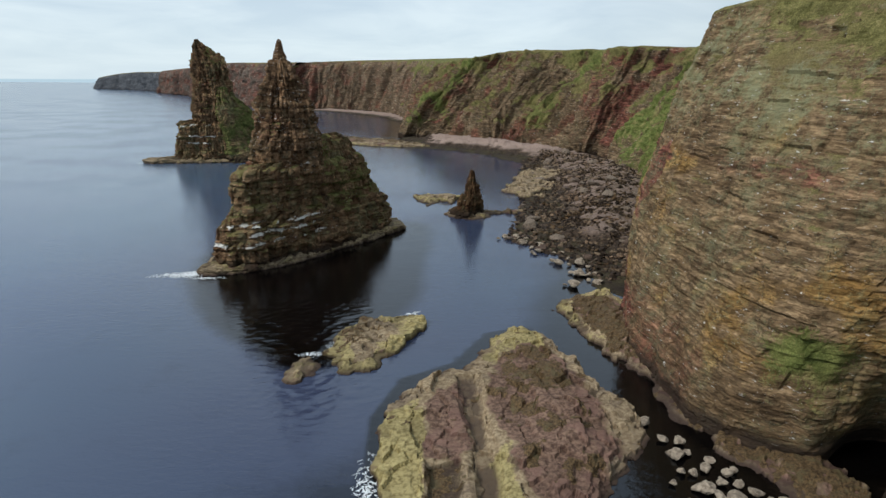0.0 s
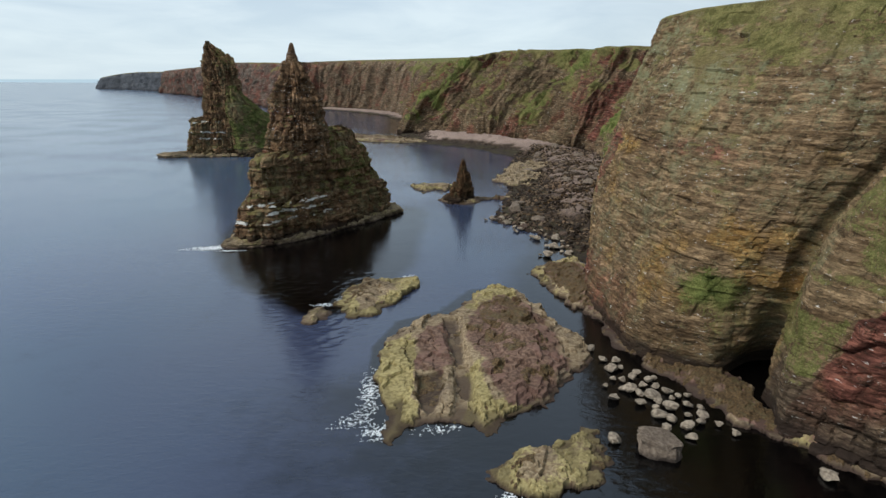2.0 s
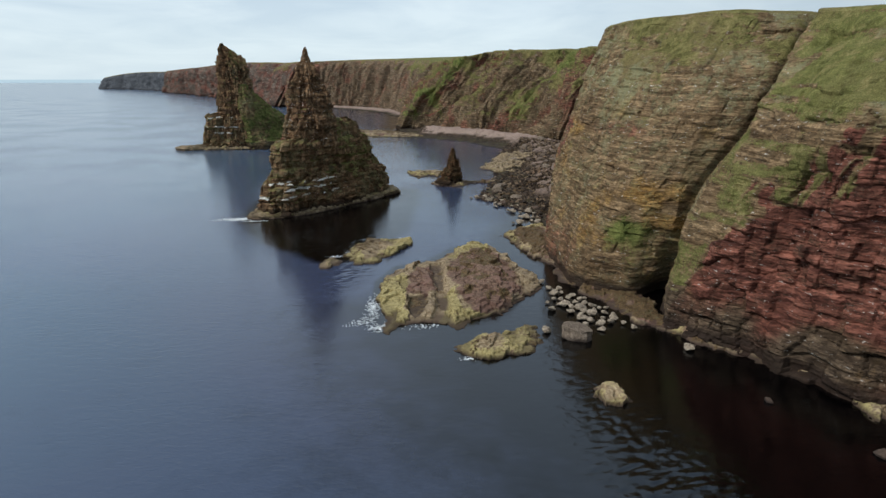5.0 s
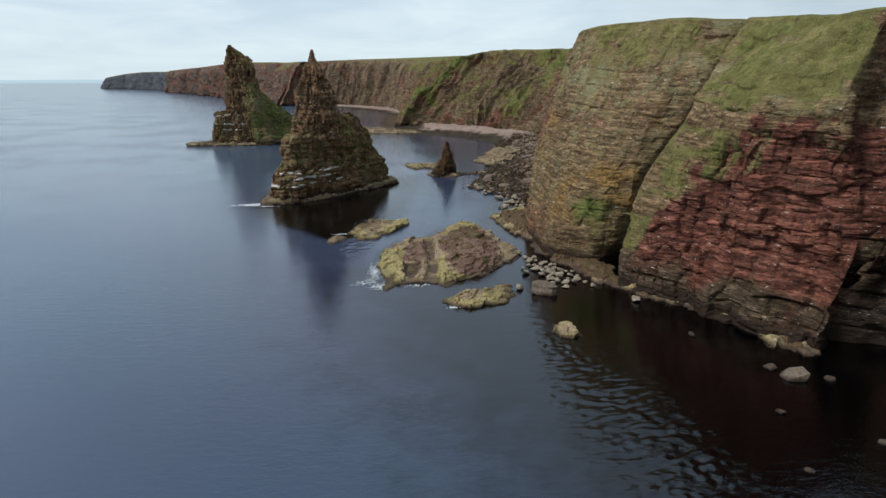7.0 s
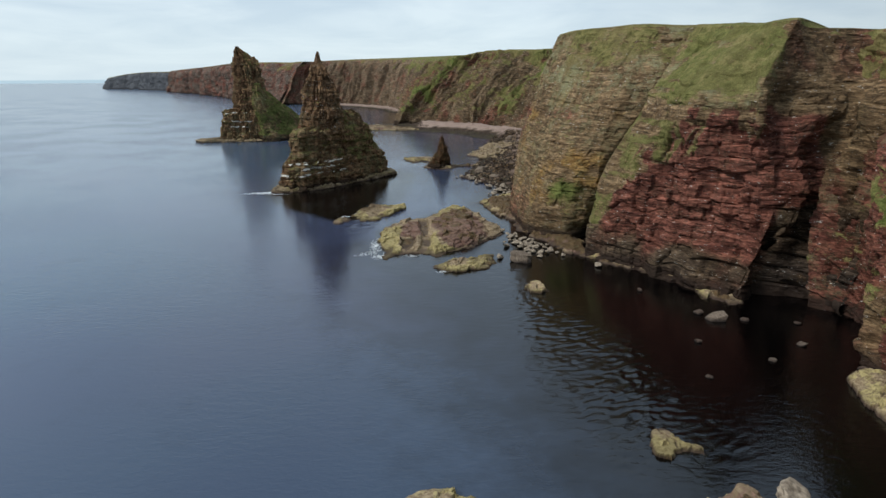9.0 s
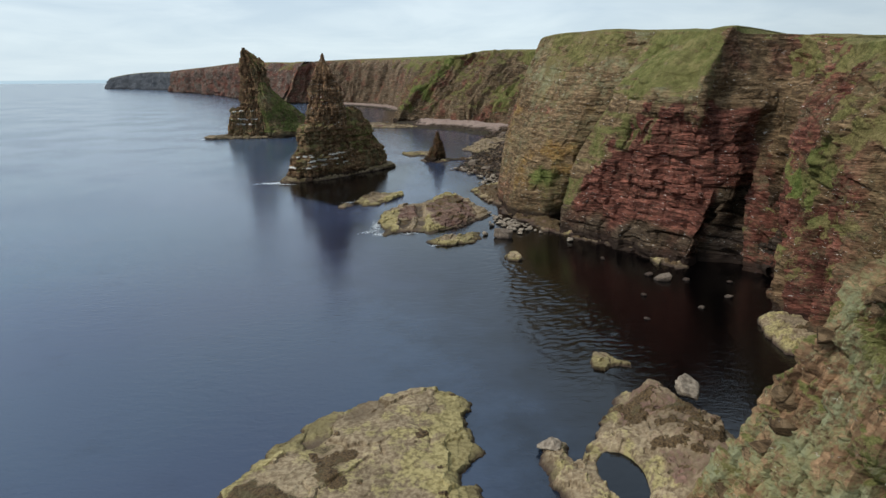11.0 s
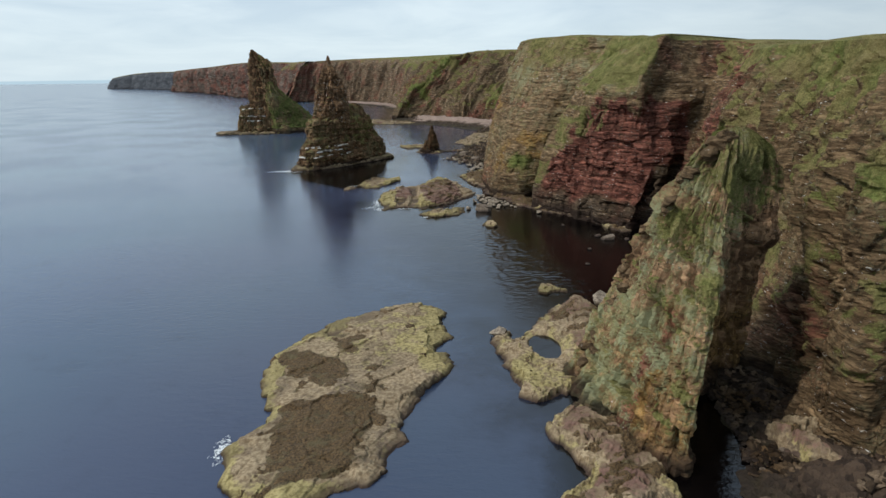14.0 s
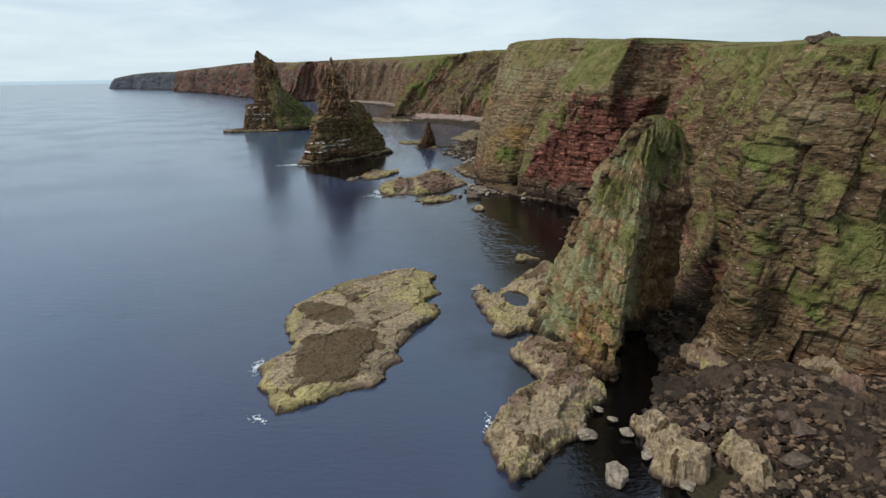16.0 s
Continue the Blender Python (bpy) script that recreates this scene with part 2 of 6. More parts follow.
def cliff_material(name="bedded_sandstone", columns=False):
    """Bedded sandstone: buff, ochre and red by the attributes, lichen, turf where the slope holds it, dark weed at the waterline."""
    k = Nodes(name, 0.95, 0.06)
    beds = k.noise(1.0, 6, 0.66, k.scaled(0.16, 0.16, 0.5) if columns else k.scaled(0.12, 0.12, 1.1), 0.6)
    fine = k.noise(1.0, 5, 0.6, k.scaled(1.1, 1.1, 1.5) if columns else k.scaled(0.55, 0.55, 4.2), 0.4)
    grain = k.noise(2.3, 6, 0.65)
    patch = k.noise(0.07, 6, 0.65)
    blot = k.noise(0.35, 6, 0.66)
    cells = k.cells(k.scaled(0.62, 0.62, 0.42) if columns else k.scaled(0.5, 0.5, 1.7), 0.5)
    cells2 = k.cells(k.scaled(1.5, 1.5, 1.3) if columns else k.scaled(1.3, 1.3, 4.4), 0.45)
    buff = k.mix(k.range(beds, 0.36, 0.66), *(((0.160, 0.095, 0.056), (0.37, 0.245, 0.145)) if columns else ((0.124, 0.084, 0.048), (0.270, 0.194, 0.115))))
    # blue-grey: aerial haze painted into distant cliffs, grey rock on near ones
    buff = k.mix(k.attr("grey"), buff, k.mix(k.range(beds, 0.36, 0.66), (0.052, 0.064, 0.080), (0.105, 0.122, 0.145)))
    ochre = k.mix(k.range(blot, 0.35, 0.7), (0.20, 0.118, 0.042), (0.32, 0.205, 0.080))
    red = k.mix(k.range(beds, 0.34, 0.64), (0.084, 0.035, 0.028), (0.255, 0.108, 0.080))
    c = k.mix(k.range(k.math("ADD", k.attr("ochre"), k.math("MULTIPLY", k.math("SUBTRACT", blot, 0.5), 1.5)), 0.25, 0.75), buff, ochre)
    c = k.mix(k.range(k.math("ADD", k.attr("red"), k.math("MULTIPLY", k.math("SUBTRACT", patch, 0.5), 1.2)), 0.3, 0.7), c, red)
    # blocks differ in tone
    c = k.mix(0.85, c, k.mix(k.attr("tone"), (0.62, 0.60, 0.59), (1.40, 1.37, 1.32)), "MULTIPLY")
    c = k.mix(1.0, c, k.mix(k.range(cells, 0.0, 1.0), (0.74, 0.73, 0.72), (1.28, 1.27, 1.25)), "MULTIPLY")
    c = k.mix(1.0, c, k.mix(k.range(cells2, 0.0, 1.0), (0.72, 0.71, 0.70), (1.28, 1.27, 1.26)), "MULTIPLY")
    c = k.mix(k.range(fine, 0.30, 0.40, 0.6, 0.0), c, (0.040, 0.030, 0.023))
    # darker open joints, thin dark cracks along the beds and across them
    c = k.mix(k.math("MULTIPLY", k.range(k.attr("crack"), 0.25, 0.9, 0.0, 0.62), k.range(blot, 0.36, 0.58)), c, (0.028, 0.021, 0.017))
    for vec, wide in ((k.scaled(0.28, 0.28, 1.6), 0.016), (k.scaled(0.8, 0.8, 0.10), 0.013) if columns else (k.scaled(0.55, 0.55, 0.13), 0.010)):
        line = k.math("ABSOLUTE", k.math("SUBTRACT", k.noise(1.0, 4, 0.55, vec, 0.3), 0.5))
        c = k.mix(k.math("MULTIPLY", k.range(line, 0.0, wide * 1.1, 0.9, 0.0), k.range(blot, 0.42, 0.58)), c, (0.030, 0.023, 0.018))
    # grey-green lichen
    c = k.mix(k.math("MULTIPLY", k.range(k.math("ADD", k.math("ADD", k.math("ADD", k.math("MULTIPLY", grain, 0.45), k.math("MULTIPLY", blot, 0.55)), k.math("MULTIPLY", k.attr("lichen"), 0.06)), k.math("MULTIPLY", patch, 0.6)), 0.80, 0.98, 0.0, 0.8), k.attr("lichen")), c, k.mix(k.range(blot, 0.40, 0.62), (0.275, 0.25, 0.120), (0.27, 0.275, 0.155)))
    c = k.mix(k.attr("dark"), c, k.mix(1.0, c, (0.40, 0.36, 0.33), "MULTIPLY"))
    # white streaks below the nesting ledges
    c = k.mix(k.range(k.math("ADD", k.noise(1.0, 5, 0.75, k.scaled(0.6, 0.6, 2.2)), k.math("MULTIPLY", k.attr("guano"), 0.22)), 0.64, 0.72), c, (0.74, 0.72, 0.66))
    # dark weed and wet rock up to the tide mark
    tide = k.math("SUBTRACT", k.height(), k.math("MULTIPLY", blot, 3.2))
    c = k.mix(k.range(tide, 0.0, 2.4, 0.88, 0.0), c, (0.034, 0.024, 0.019))
    # turf
    g1 = k.mix(k.range(k.noise(0.5, 5, 0.6), 0.35, 0.68), (0.130, 0.122, 0.045), (0.295, 0.266, 0.108))
    g1 = k.mix(k.range(patch, 0.42, 0.64), g1, (0.235, 0.190, 0.088))
    g1 = k.mix(k.attr("lush"), g1, k.mix(k.range(k.noise(0.4, 5, 0.6), 0.35, 0.68), (0.100, 0.132, 0.036), (0.235, 0.272, 0.085)))
    g1 = k.mix(k.range(k.noise(0.22, 6, 0.7), 0.50, 0.66, 0.0, 0.75), g1, (0.35, 0.30, 0.135))
    g1 = k.mix(k.range(k.noise(1.6, 5, 0.7), 0.62, 0.70, 0.0, 0.8), g1, (0.24, 0.19, 0.13))
    g1 = k.mix(k.range(k.noise(4.0, 4, 0.7), 0.42, 0.66), k.mix(1.0, g1, (0.62, 0.61, 0.56), "MULTIPLY"), g1)
    gm = k.range(k.math("ADD", k.attr("grass"), k.math("ADD", k.math("MULTIPLY", k.math("SUBTRACT", grain, 0.5), 1.3), k.math("MULTIPLY", k.math("SUBTRACT", blot, 0.5), 0.9))), 0.34, 0.68)
    c = k.mix(gm, c, g1)
    h = k.math("ADD", k.math("ADD", k.math("MULTIPLY", fine, 0.4), k.math("MULTIPLY", grain, 0.6)), k.math("ADD", k.math("MULTIPLY", cells, 0.5), k.math("MULTIPLY", cells2, 0.25)))
    k.bump(h, 1.0, 0.6)
    return k.color(c)


ROCK = cliff_material()
STACK_ROCK = cliff_material("jointed_sandstone", True)


def reef_material():
    """Sea-washed rock: tan and grey stone, yellow-green algae, brown and maroon stained beds, dark open joints."""
    k = Nodes("weedy_reef_rock", 0.85, 0.25)
    grain = k.noise(1.6, 6, 0.62)
    blot = k.noise(0.22, 6, 0.62)
    fine = k.noise(5.0, 5, 0.65)
    stone = k.mix(k.range(grain, 0.34, 0.66), (0.170, 0.120, 0.070), (0.36, 0.285, 0.180))
    stone = k.mix(k.range(blot, 0.48, 0.62, 0.0, 0.85), stone, k.mix(k.range(grain, 0.36, 0.64), (0.105, 0.076, 0.052), (0.215, 0.165, 0.115)))
    yellow = k.mix(k.range(grain, 0.34, 0.62), (0.185, 0.148, 0.060), (0.385, 0.325, 0.150))
    maroon = k.mix(k.range(grain, 0.34, 0.66), (0.072, 0.041, 0.030), (0.220, 0.142, 0.100))
    maroon = k.mix(k.range(blot, 0.50, 0.64, 0.0, 0.7), maroon, (0.195, 0.112, 0.088))
    brown = k.mix(k.range(fine, 0.38, 0.62), (0.045, 0.033, 0.018), (0.15, 0.115, 0.062))
    edge = k.math("ADD", k.math("MULTIPLY", k.math("SUBTRACT", grain, 0.5), 0.9), k.math("MULTIPLY", k.math("SUBTRACT", blot, 0.5), 1.0))
    c = k.mix(k.range(k.math("ADD", k.attr("algae"), k.math("ADD", edge, k.math("MULTIPLY", k.math("SUBTRACT", blot, 0.5), 1.2))), 0.34, 0.66), stone, yellow)
    c = k.mix(k.range(k.math("ADD", k.attr("weed"), edge), 0.4, 0.6), c, brown)
    c = k.mix(k.range(k.math("ADD", k.attr("maroon"), edge), 0.38, 0.62), c, maroon)
    c = k.mix(0.8, c, k.mix(k.attr("tone"), (0.60, 0.58, 0.56), (1.32, 1.30, 1.27)), "MULTIPLY")
    c = k.mix(k.range(fine, 0.40, 0.30, 0.0, 0.5), c, (0.075, 0.055, 0.034))
    c = k.mix(k.math("MULTIPLY", k.range(k.attr("crack"), 0.35, 0.95, 0.0, 0.75), k.range(blot, 0.34, 0.56, 0.35, 1.0)), c, (0.040, 0.029, 0.021))
    c = k.mix(k.range(k.math("SUBTRACT", k.height(), k.math("MULTIPLY", grain, 0.9)), -0.45, 0.60, 0.94, 0.0), c, (0.036, 0.021, 0.017))
    k.bump(k.math("ADD", k.math("MULTIPLY", grain, 0.6), k.math("MULTIPLY", fine, 0.25)), 1.0, 0.18)
    return k.color(c)


REEF = reef_material()


def boulder_material():
    k = Nodes("sea_worn_boulder", 0.88, 0.25)
    rnd = k.t.nodes.new("ShaderNodeObjectInfo").outputs["Random"]
    grain = k.noise(2.2, 6, 0.65)
    a = k.mix(k.range(grain, 0.3, 0.7), (0.090, 0.066, 0.049), (0.245, 0.195, 0.146))
    c = k.mix(k.range(rnd, 0.15, 0.95), k.mix(1.0, a, (0.50, 0.43, 0.42), "MULTIPLY"), a)
    c = k.mix(k.range(k.height(), 0.0, 0.9, 0.85, 0.0), c, (0.035, 0.026, 0.022))
    k.bump(grain, 0.8, 0.25)
    return k.color(c)


BOULDER = boulder_material()


def pale_boulder_material():
    k = Nodes("pale_boulder", 0.85, 0.25)
    grain = k.noise(1.7, 6, 0.65)
    c = k.mix(k.range(grain, 0.32, 0.68), (0.145, 0.115, 0.085), (0.36, 0.300, 0.226))
    c = k.mix(k.range(k.height(), 0.0, 0.5, 0.85, 0.0), c, (0.040, 0.028, 0.022))
    k.bump(grain, 0.7, 0.2)
    return k.color(c)


PALE_BOULDER = pale_boulder_material()


def stones_material():
    k = Nodes("loose_stones", 0.9, 0.2)
    rnd = k.t.nodes.new("ShaderNodeNewGeometry").outputs["Random Per Island"]
    grain = k.noise(3.0, 5, 0.65)
    a = k.mix(k.range(rnd, 0.2, 1.0), (0.032, 0.022, 0.015), (0.240, 0.178, 0.122))
    wash = k.noise(0.06, 4, 0.6)
    a = k.mix(k.range(wash, 0.50, 0.62), a, k.mix(1.0, a, (0.50, 0.42, 0.30), "MULTIPLY"))
    a = k.mix(k.range(wash, 0.48, 0.36, 0.0, 0.6), a, k.mix(1.0, a, (1.12, 0.94, 0.88), "MULTIPLY"))
    c = k.mix(1.0, a, k.mix(k.range(grain, 0.3, 0.7), (0.55, 0.53, 0.50), (1.0, 0.97, 0.93)), "MULTIPLY")
    c = k.mix(k.range(k.height(), 0.1, 1.2, 0.8, 0.0), c, (0.035, 0.026, 0.022))
    k.bump(grain, 0.6, 0.15)
    return k.color(c)


STONES = stones_material()


def shingle_material():
    k = Nodes("beach_shingle", 0.9, 0.2)
    big = k.noise(0.10, 4, 0.6)
    v = k.t.nodes.new("ShaderNodeTexVoronoi")
    k.put(v.inputs["Vector"], k.pos)
    v.inputs["Scale"].default_value = 0.9
    grain = k.noise(3.0, 5, 0.65)
    stone = k.mix(k.range(v.outputs["Color"], 0.1, 0.9), (0.026, 0.017, 0.011), (0.090, 0.060, 0.039))
    pale = k.mix(k.range(grain, 0.3, 0.7), (0.26, 0.185, 0.150), (0.43, 0.325, 0.265))
    c = k.mix(k.attr("pale"), stone, pale)
    c = k.mix(k.range(k.height(), 0.2, 2.4, 0.8, 0.0), c, (0.035, 0.027, 0.020))
    c = k.mix(k.math("MULTIPLY", k.range(big, 0.42, 0.62), k.range(k.height(), 0.3, 1.8, 0.8, 0.0)), c, (0.060, 0.050, 0.022))
    k.bump(k.math("ADD", v.outputs["Distance"], grain), 1.0, 0.5)
    return k.color(c)


SHINGLE = shingle_material()


def sea_material():
    """Clear dark water: sky in its surface, blue offshore, brown-black by the rocks for kelp and painted-in dark
    reflections.
    """
    k = Nodes("sea_water", 0.06, 0.5)
    k.b.inputs["IOR"].default_value = 1.52
    k.b.inputs["Specular Tint"].default_value = (0.76, 0.90, 1.08, 1)
    swell = k.noise(1.0, 2, 0.5, k.scaled(0.05, 0.11, 1.0))
    chop = k.noise(1.0, 4, 0.6, k.scaled(0.42, 0.85, 1.0), 0.5)
    ripple = k.noise(1.0, 3, 0.6, k.scaled(1.3, 2.2, 1.0))
    gust = k.range(k.noise(0.018, 3, 0.5), 0.40, 0.66)
    h = k.math("ADD", k.math("MULTIPLY", swell, 0.3), k.math("MULTIPLY", k.math("ADD", chop, k.math("MULTIPLY", ripple, 0.4)), k.math("ADD", k.math("MULTIPLY", gust, 0.3), 0.38)))
    k.bump(h, 0.27, 0.5)
    k.put(k.b.inputs["Roughness"], k.math("ADD", k.range(gust, 0.0, 1.0, 0.04, 0.08), k.math("MULTIPLY", k.attr("open_water"), 0.13)))
    deep = k.mix(k.range(k.noise(0.010, 3, 0.5), 0.35, 0.7), (0.038, 0.047, 0.086), (0.036, 0.056, 0.092))
    deep = k.mix(k.attr("open_water"), deep, k.mix(k.range(k.noise(0.012, 3, 0.5), 0.35, 0.7), (0.076, 0.108, 0.172), (0.070, 0.118, 0.172)))
    # kelp beds, plus dark reflections of the rocks painted into the water colour
    kelp_and_reflection = k.math("ADD", k.attr("kelp_and_reflection"), k.math("MULTIPLY", k.math("SUBTRACT", k.noise(0.09, 6, 0.68), 0.5), 0.55))
    c = k.mix(k.range(kelp_and_reflection, 0.0, 0.48), deep, (0.0010, 0.0008, 0.0009))
    c = k.mix(k.range(kelp_and_reflection, 0.98, 1.25), c, (0.004, 0.0028, 0.003))
    return k.color(c)


SEA = sea_material()


def foam_material():
    k = Nodes("sea_foam", 0.6, 0.3)
    return k.color(k.mix(k.range(k.noise(3.0, 4, 0.6), 0.3, 0.7), (0.55, 0.60, 0.62), (0.80, 0.82, 0.82)))


FOAM = foam_material()


def weed_material():
    k = Nodes("brown_seaweed", 0.75, 0.3)
    fine = k.noise(3.2, 6, 0.72)
    big = k.noise(0.5, 5, 0.65)
    c = k.mix(k.range(fine, 0.34, 0.64), (0.030, 0.017, 0.008), (0.165, 0.105, 0.046))
    c = k.mix(k.range(big, 0.50, 0.68), c, (0.115, 0.090, 0.042))
    k.bump(fine, 1.0, 0.3)
    return k.color(c)


WEED = weed_material()


def part(name, me, material, parent=None, label=""):
    ob = new(name, me)
    if not me.materials:
        me.materials.append(material)
    if parent is not None:
        ob.parent = parent
    if label:
        ob["label"] = label
    return ob


# ---- cliffs of the mainland ----
LEVELS = (0.0, 0.35, 0.7, 1.0)


def cliff(name, stations, step_u, step_v, amp, seed, label, grass=None, red=None, ochre=None, lichen=0.7, rise=0.02, inland=(0.76, 0.65), scale=1.0, cap=1.0, extra=None, ribs=(1.2, 9.0, 0.0), grooves=(), block=(2.9, 4.2), dark=0.0, grey=0.0, lush=None, tilt=(0.0, 0.0), turns=(), tuck=0, calm=None, weights=(1.6, 1.5, 1.4, 0.8), bend=1.6, along=()):
    """A cliff run from north to south, the sea on its right. A station: x, y at the toe, at 35 and 70 per cent and at the brow, and the brow's height."""
    S = np.array(stations, float)
    mid = 0.5 * (S[:, 0:2] + S[:, 6:8])
    cum = np.r_[0, np.cumsum(np.linalg.norm(np.diff(mid, axis=0), axis=1))]
    nu = max(8, int(cum[-1] / step_u))
    dist = np.linspace(0, cum[-1], nu)
    K = catmull(S, np.interp(dist, cum, np.arange(len(S))))
    tz = K[:, 8]
    nv = max(10, int(tz.mean() * 1.15 / step_v))
    f = np.linspace(0, 1, nv)
    W = catmull(np.eye(4), np.interp(f, LEVELS, np.arange(4)))
    xy = np.einsum("vl,uld->uvd", W, K[:, :8].reshape(nu, 4, 2))
    z = tz[:, None] * f[None, :]
    # a rounded, turf-covered brow
    lip = smooth(0.90, 1.0, f)[None, :]
    z = z - cap * 1.4 * lip**2
    P = np.concatenate([xy, z[..., None]], -1)
    P[:, 0, 2] = -3.0
    s = np.repeat(dist[:, None], nv, 1)
    fade = np.ones_like(z) * (1 - (0.75 if ribs[0] < 5 else 0.95) * smooth(0.93 if ribs[0] < 5 else 0.75, 1.0, f)[None, :])
    if calm is not None:
        fade = fade * (1 - 0.8 * np.clip(calm(P[..., 0], P[..., 1], P[..., 2]), 0, 1))
    edge = sum((depth * np.exp(-((s - cum[at]) / wide)**2) for at, depth, wide in grooves), 0 * s)
    D, tone, N, rib, crack = rough_rock(P, s, amp, scale, seed, fade=fade, ribs=ribs, tilt=tilt, block=block, weights=weights, bend=bend, extra=lambda x, y, z: (extra(x, y, z) if extra else 0) - edge)
    # ground going inland
    ix, iy = np.full(nu, inland[0]), np.full(nu, inland[1])
    if turns:
        ix, iy = (np.interp(dist, [cum[q[0]] for q in turns], [q[j] for q in turns]) for j in (1, 2))
    rows = []
    for off in (1.5, 4, 9, 20, 45, 110, 240):
        q = D[:, -1].copy()
        q[:, 0] += ix * off * scale
        q[:, 1] += iy * off * scale
        q[:, 2] += cap * 1.0 * (1 - math.exp(-off / 4)) + rise * off + 0.5 * vnoise(q[:, 0] / 14, q[:, 1] / 14, 0 * ix, seed)
        if tuck:
            q[:, 2] -= 12 * smooth(cum[-1] - tuck, cum[-1], dist) * min(1, off / 15)
        rows.append(q)
    P2 = np.concatenate([D, np.stack(rows, 1)], 1)
    x, y, zz = P2[..., 0], P2[..., 1], P2[..., 2]
    nz = np.abs(normals(P2)[..., 2])
    base_nz = np.concatenate([np.abs(N[..., 2]), np.ones((nu, len(rows)))], 1)
    wob = fbm(x / 9, y / 9, zz / 9, 3, seed + 90)
    ff = np.concatenate([np.repeat(f[None, :], nu, 0), np.full((nu, len(rows)), 1.3)], 1)
    g = smooth(0.45, 1.15, 0.5 * nz + 0.8 * base_nz + 0.30 * wob) * 0.8 + 0.45 * smooth(0.90, 1.03, ff + 0.03 * wob) - 0.08 + 0.10 * wob
    if grass is not None:
        g = g + grass(x, y, zz, ff)
    g[:, :nv] += 0.12 * ribs[0] / 1.2 * np.clip(rib, -1, 1) * 0.5
    g = np.where(zz < 4, g - 0.6, g)
    one = np.ones_like(zz)
    attrs = {
        "grass": np.clip(g, 0, 1),
        "tone": np.concatenate([tone, np.full((nu, len(rows)), 0.5)], 1),
        "red": np.clip(red(x, y, zz, ff) + 0.15 * wob, 0, 1) if red else 0 * one,
        "ochre": np.clip(ochre(x, y, zz, ff) + 0.2 * wob, 0, 1) if ochre else 0 * one,
        "lichen": np.clip(lichen(x, y, zz, ff), 0, 3) if callable(lichen) else lichen * one,
        "guano": 0.1 * one,
        "crack": np.concatenate([crack, np.zeros((nu, len(rows)))], 1),
        "dark": np.clip(dark(x, y, zz, ff), 0, 1) if callable(dark) else dark * one,
        "grey": np.clip(grey(x, y, zz, ff), 0, 1) if callable(grey) else grey * one,
        "lush": np.clip(lush(x, y, zz, ff), 0, 1) if lush else 0 * one,
    }
    # strips that follow a spur or a gully from its foot to the brow
    s2 = np.concatenate([s, np.repeat(dist[:, None], len(rows), 1)], 1) + 5 * wob + 16 * fbm(x / 26, y / 26, zz / 22, 3, seed + 93)
    for key, at, off, wide, amount in along:
        attrs[key] = np.clip(attrs[key] + amount * np.exp(-((s2 - cum[at] - off) / wide)**2) * smooth(0.04, 0.16, ff), 0, 1)
    me = grid_mesh(name, P2, attrs=attrs)
    return tagged(part(name, me, ROCK), label, "cliff", kind="structure")


FAR_HEADLAND = [
    (-1490, 2640, -1475, 2650, -1465, 2660, -1455, 2680, 36), (-1440, 2560, -1430, 2570, -1420, 2580, -1410, 2600, 46),
    (-1330, 2500, -1322, 2515, -1315, 2525, -1300, 2540, 61), (-1180, 2360, -1172, 2370, -1165, 2380, -1150, 2400, 68),
    (-1030, 2200, -1022, 2210, -1015, 2220, -1000, 2240, 68), (-905, 1990, -900, 1998, -895, 2005, -885, 2015, 67),
    (-880, 1940, -870, 1950, -860, 1960, -850, 1975, 68),
]
FAR_RED = [
    (-910, 1960, -890, 1968, -880, 1972, -870, 1980, 69), (-790, 1800, -775, 1808, -765, 1815, -755, 1825, 73),
    (-640, 1580, -630, 1588, -622, 1594, -612, 1604, 76), (-510, 1370, -503, 1378, -497, 1384, -487, 1394, 79),
    (-440, 1240, -432, 1248, -425, 1254, -415, 1264, 79), (-370, 1130, -362, 1138, -355, 1144, -345, 1154, 77),
    (-310, 1040, -300, 1052, -292, 1060, -280, 1070, 75), (-268, 965, -255, 978, -246, 988, -232, 1000, 75),
]
BAY = [
    (-268, 965, -258, 975, -250, 982, -240, 990, 67), (-238, 985, -232, 996, -227, 1004, -220, 1014, 75),
    (-190, 985, -184, 996, -179, 1005, -170, 1016, 77), (-140, 955, -133, 966, -127, 975, -117, 986, 77),
    (-96, 902, -88, 912, -81, 921, -70, 932, 76), (-60, 836, -51, 845, -44, 853, -33, 864, 75), (-44, 765, -34, 775, -26, 784, -14, 796, 73),
    (-38, 700, -27, 711, -18, 720, -6, 732, 71), (-38, 645, -26, 659, -14, 672, -2, 689, 68.5), (-22, 618, -6, 634, 10, 650, 28, 668, 67),
]
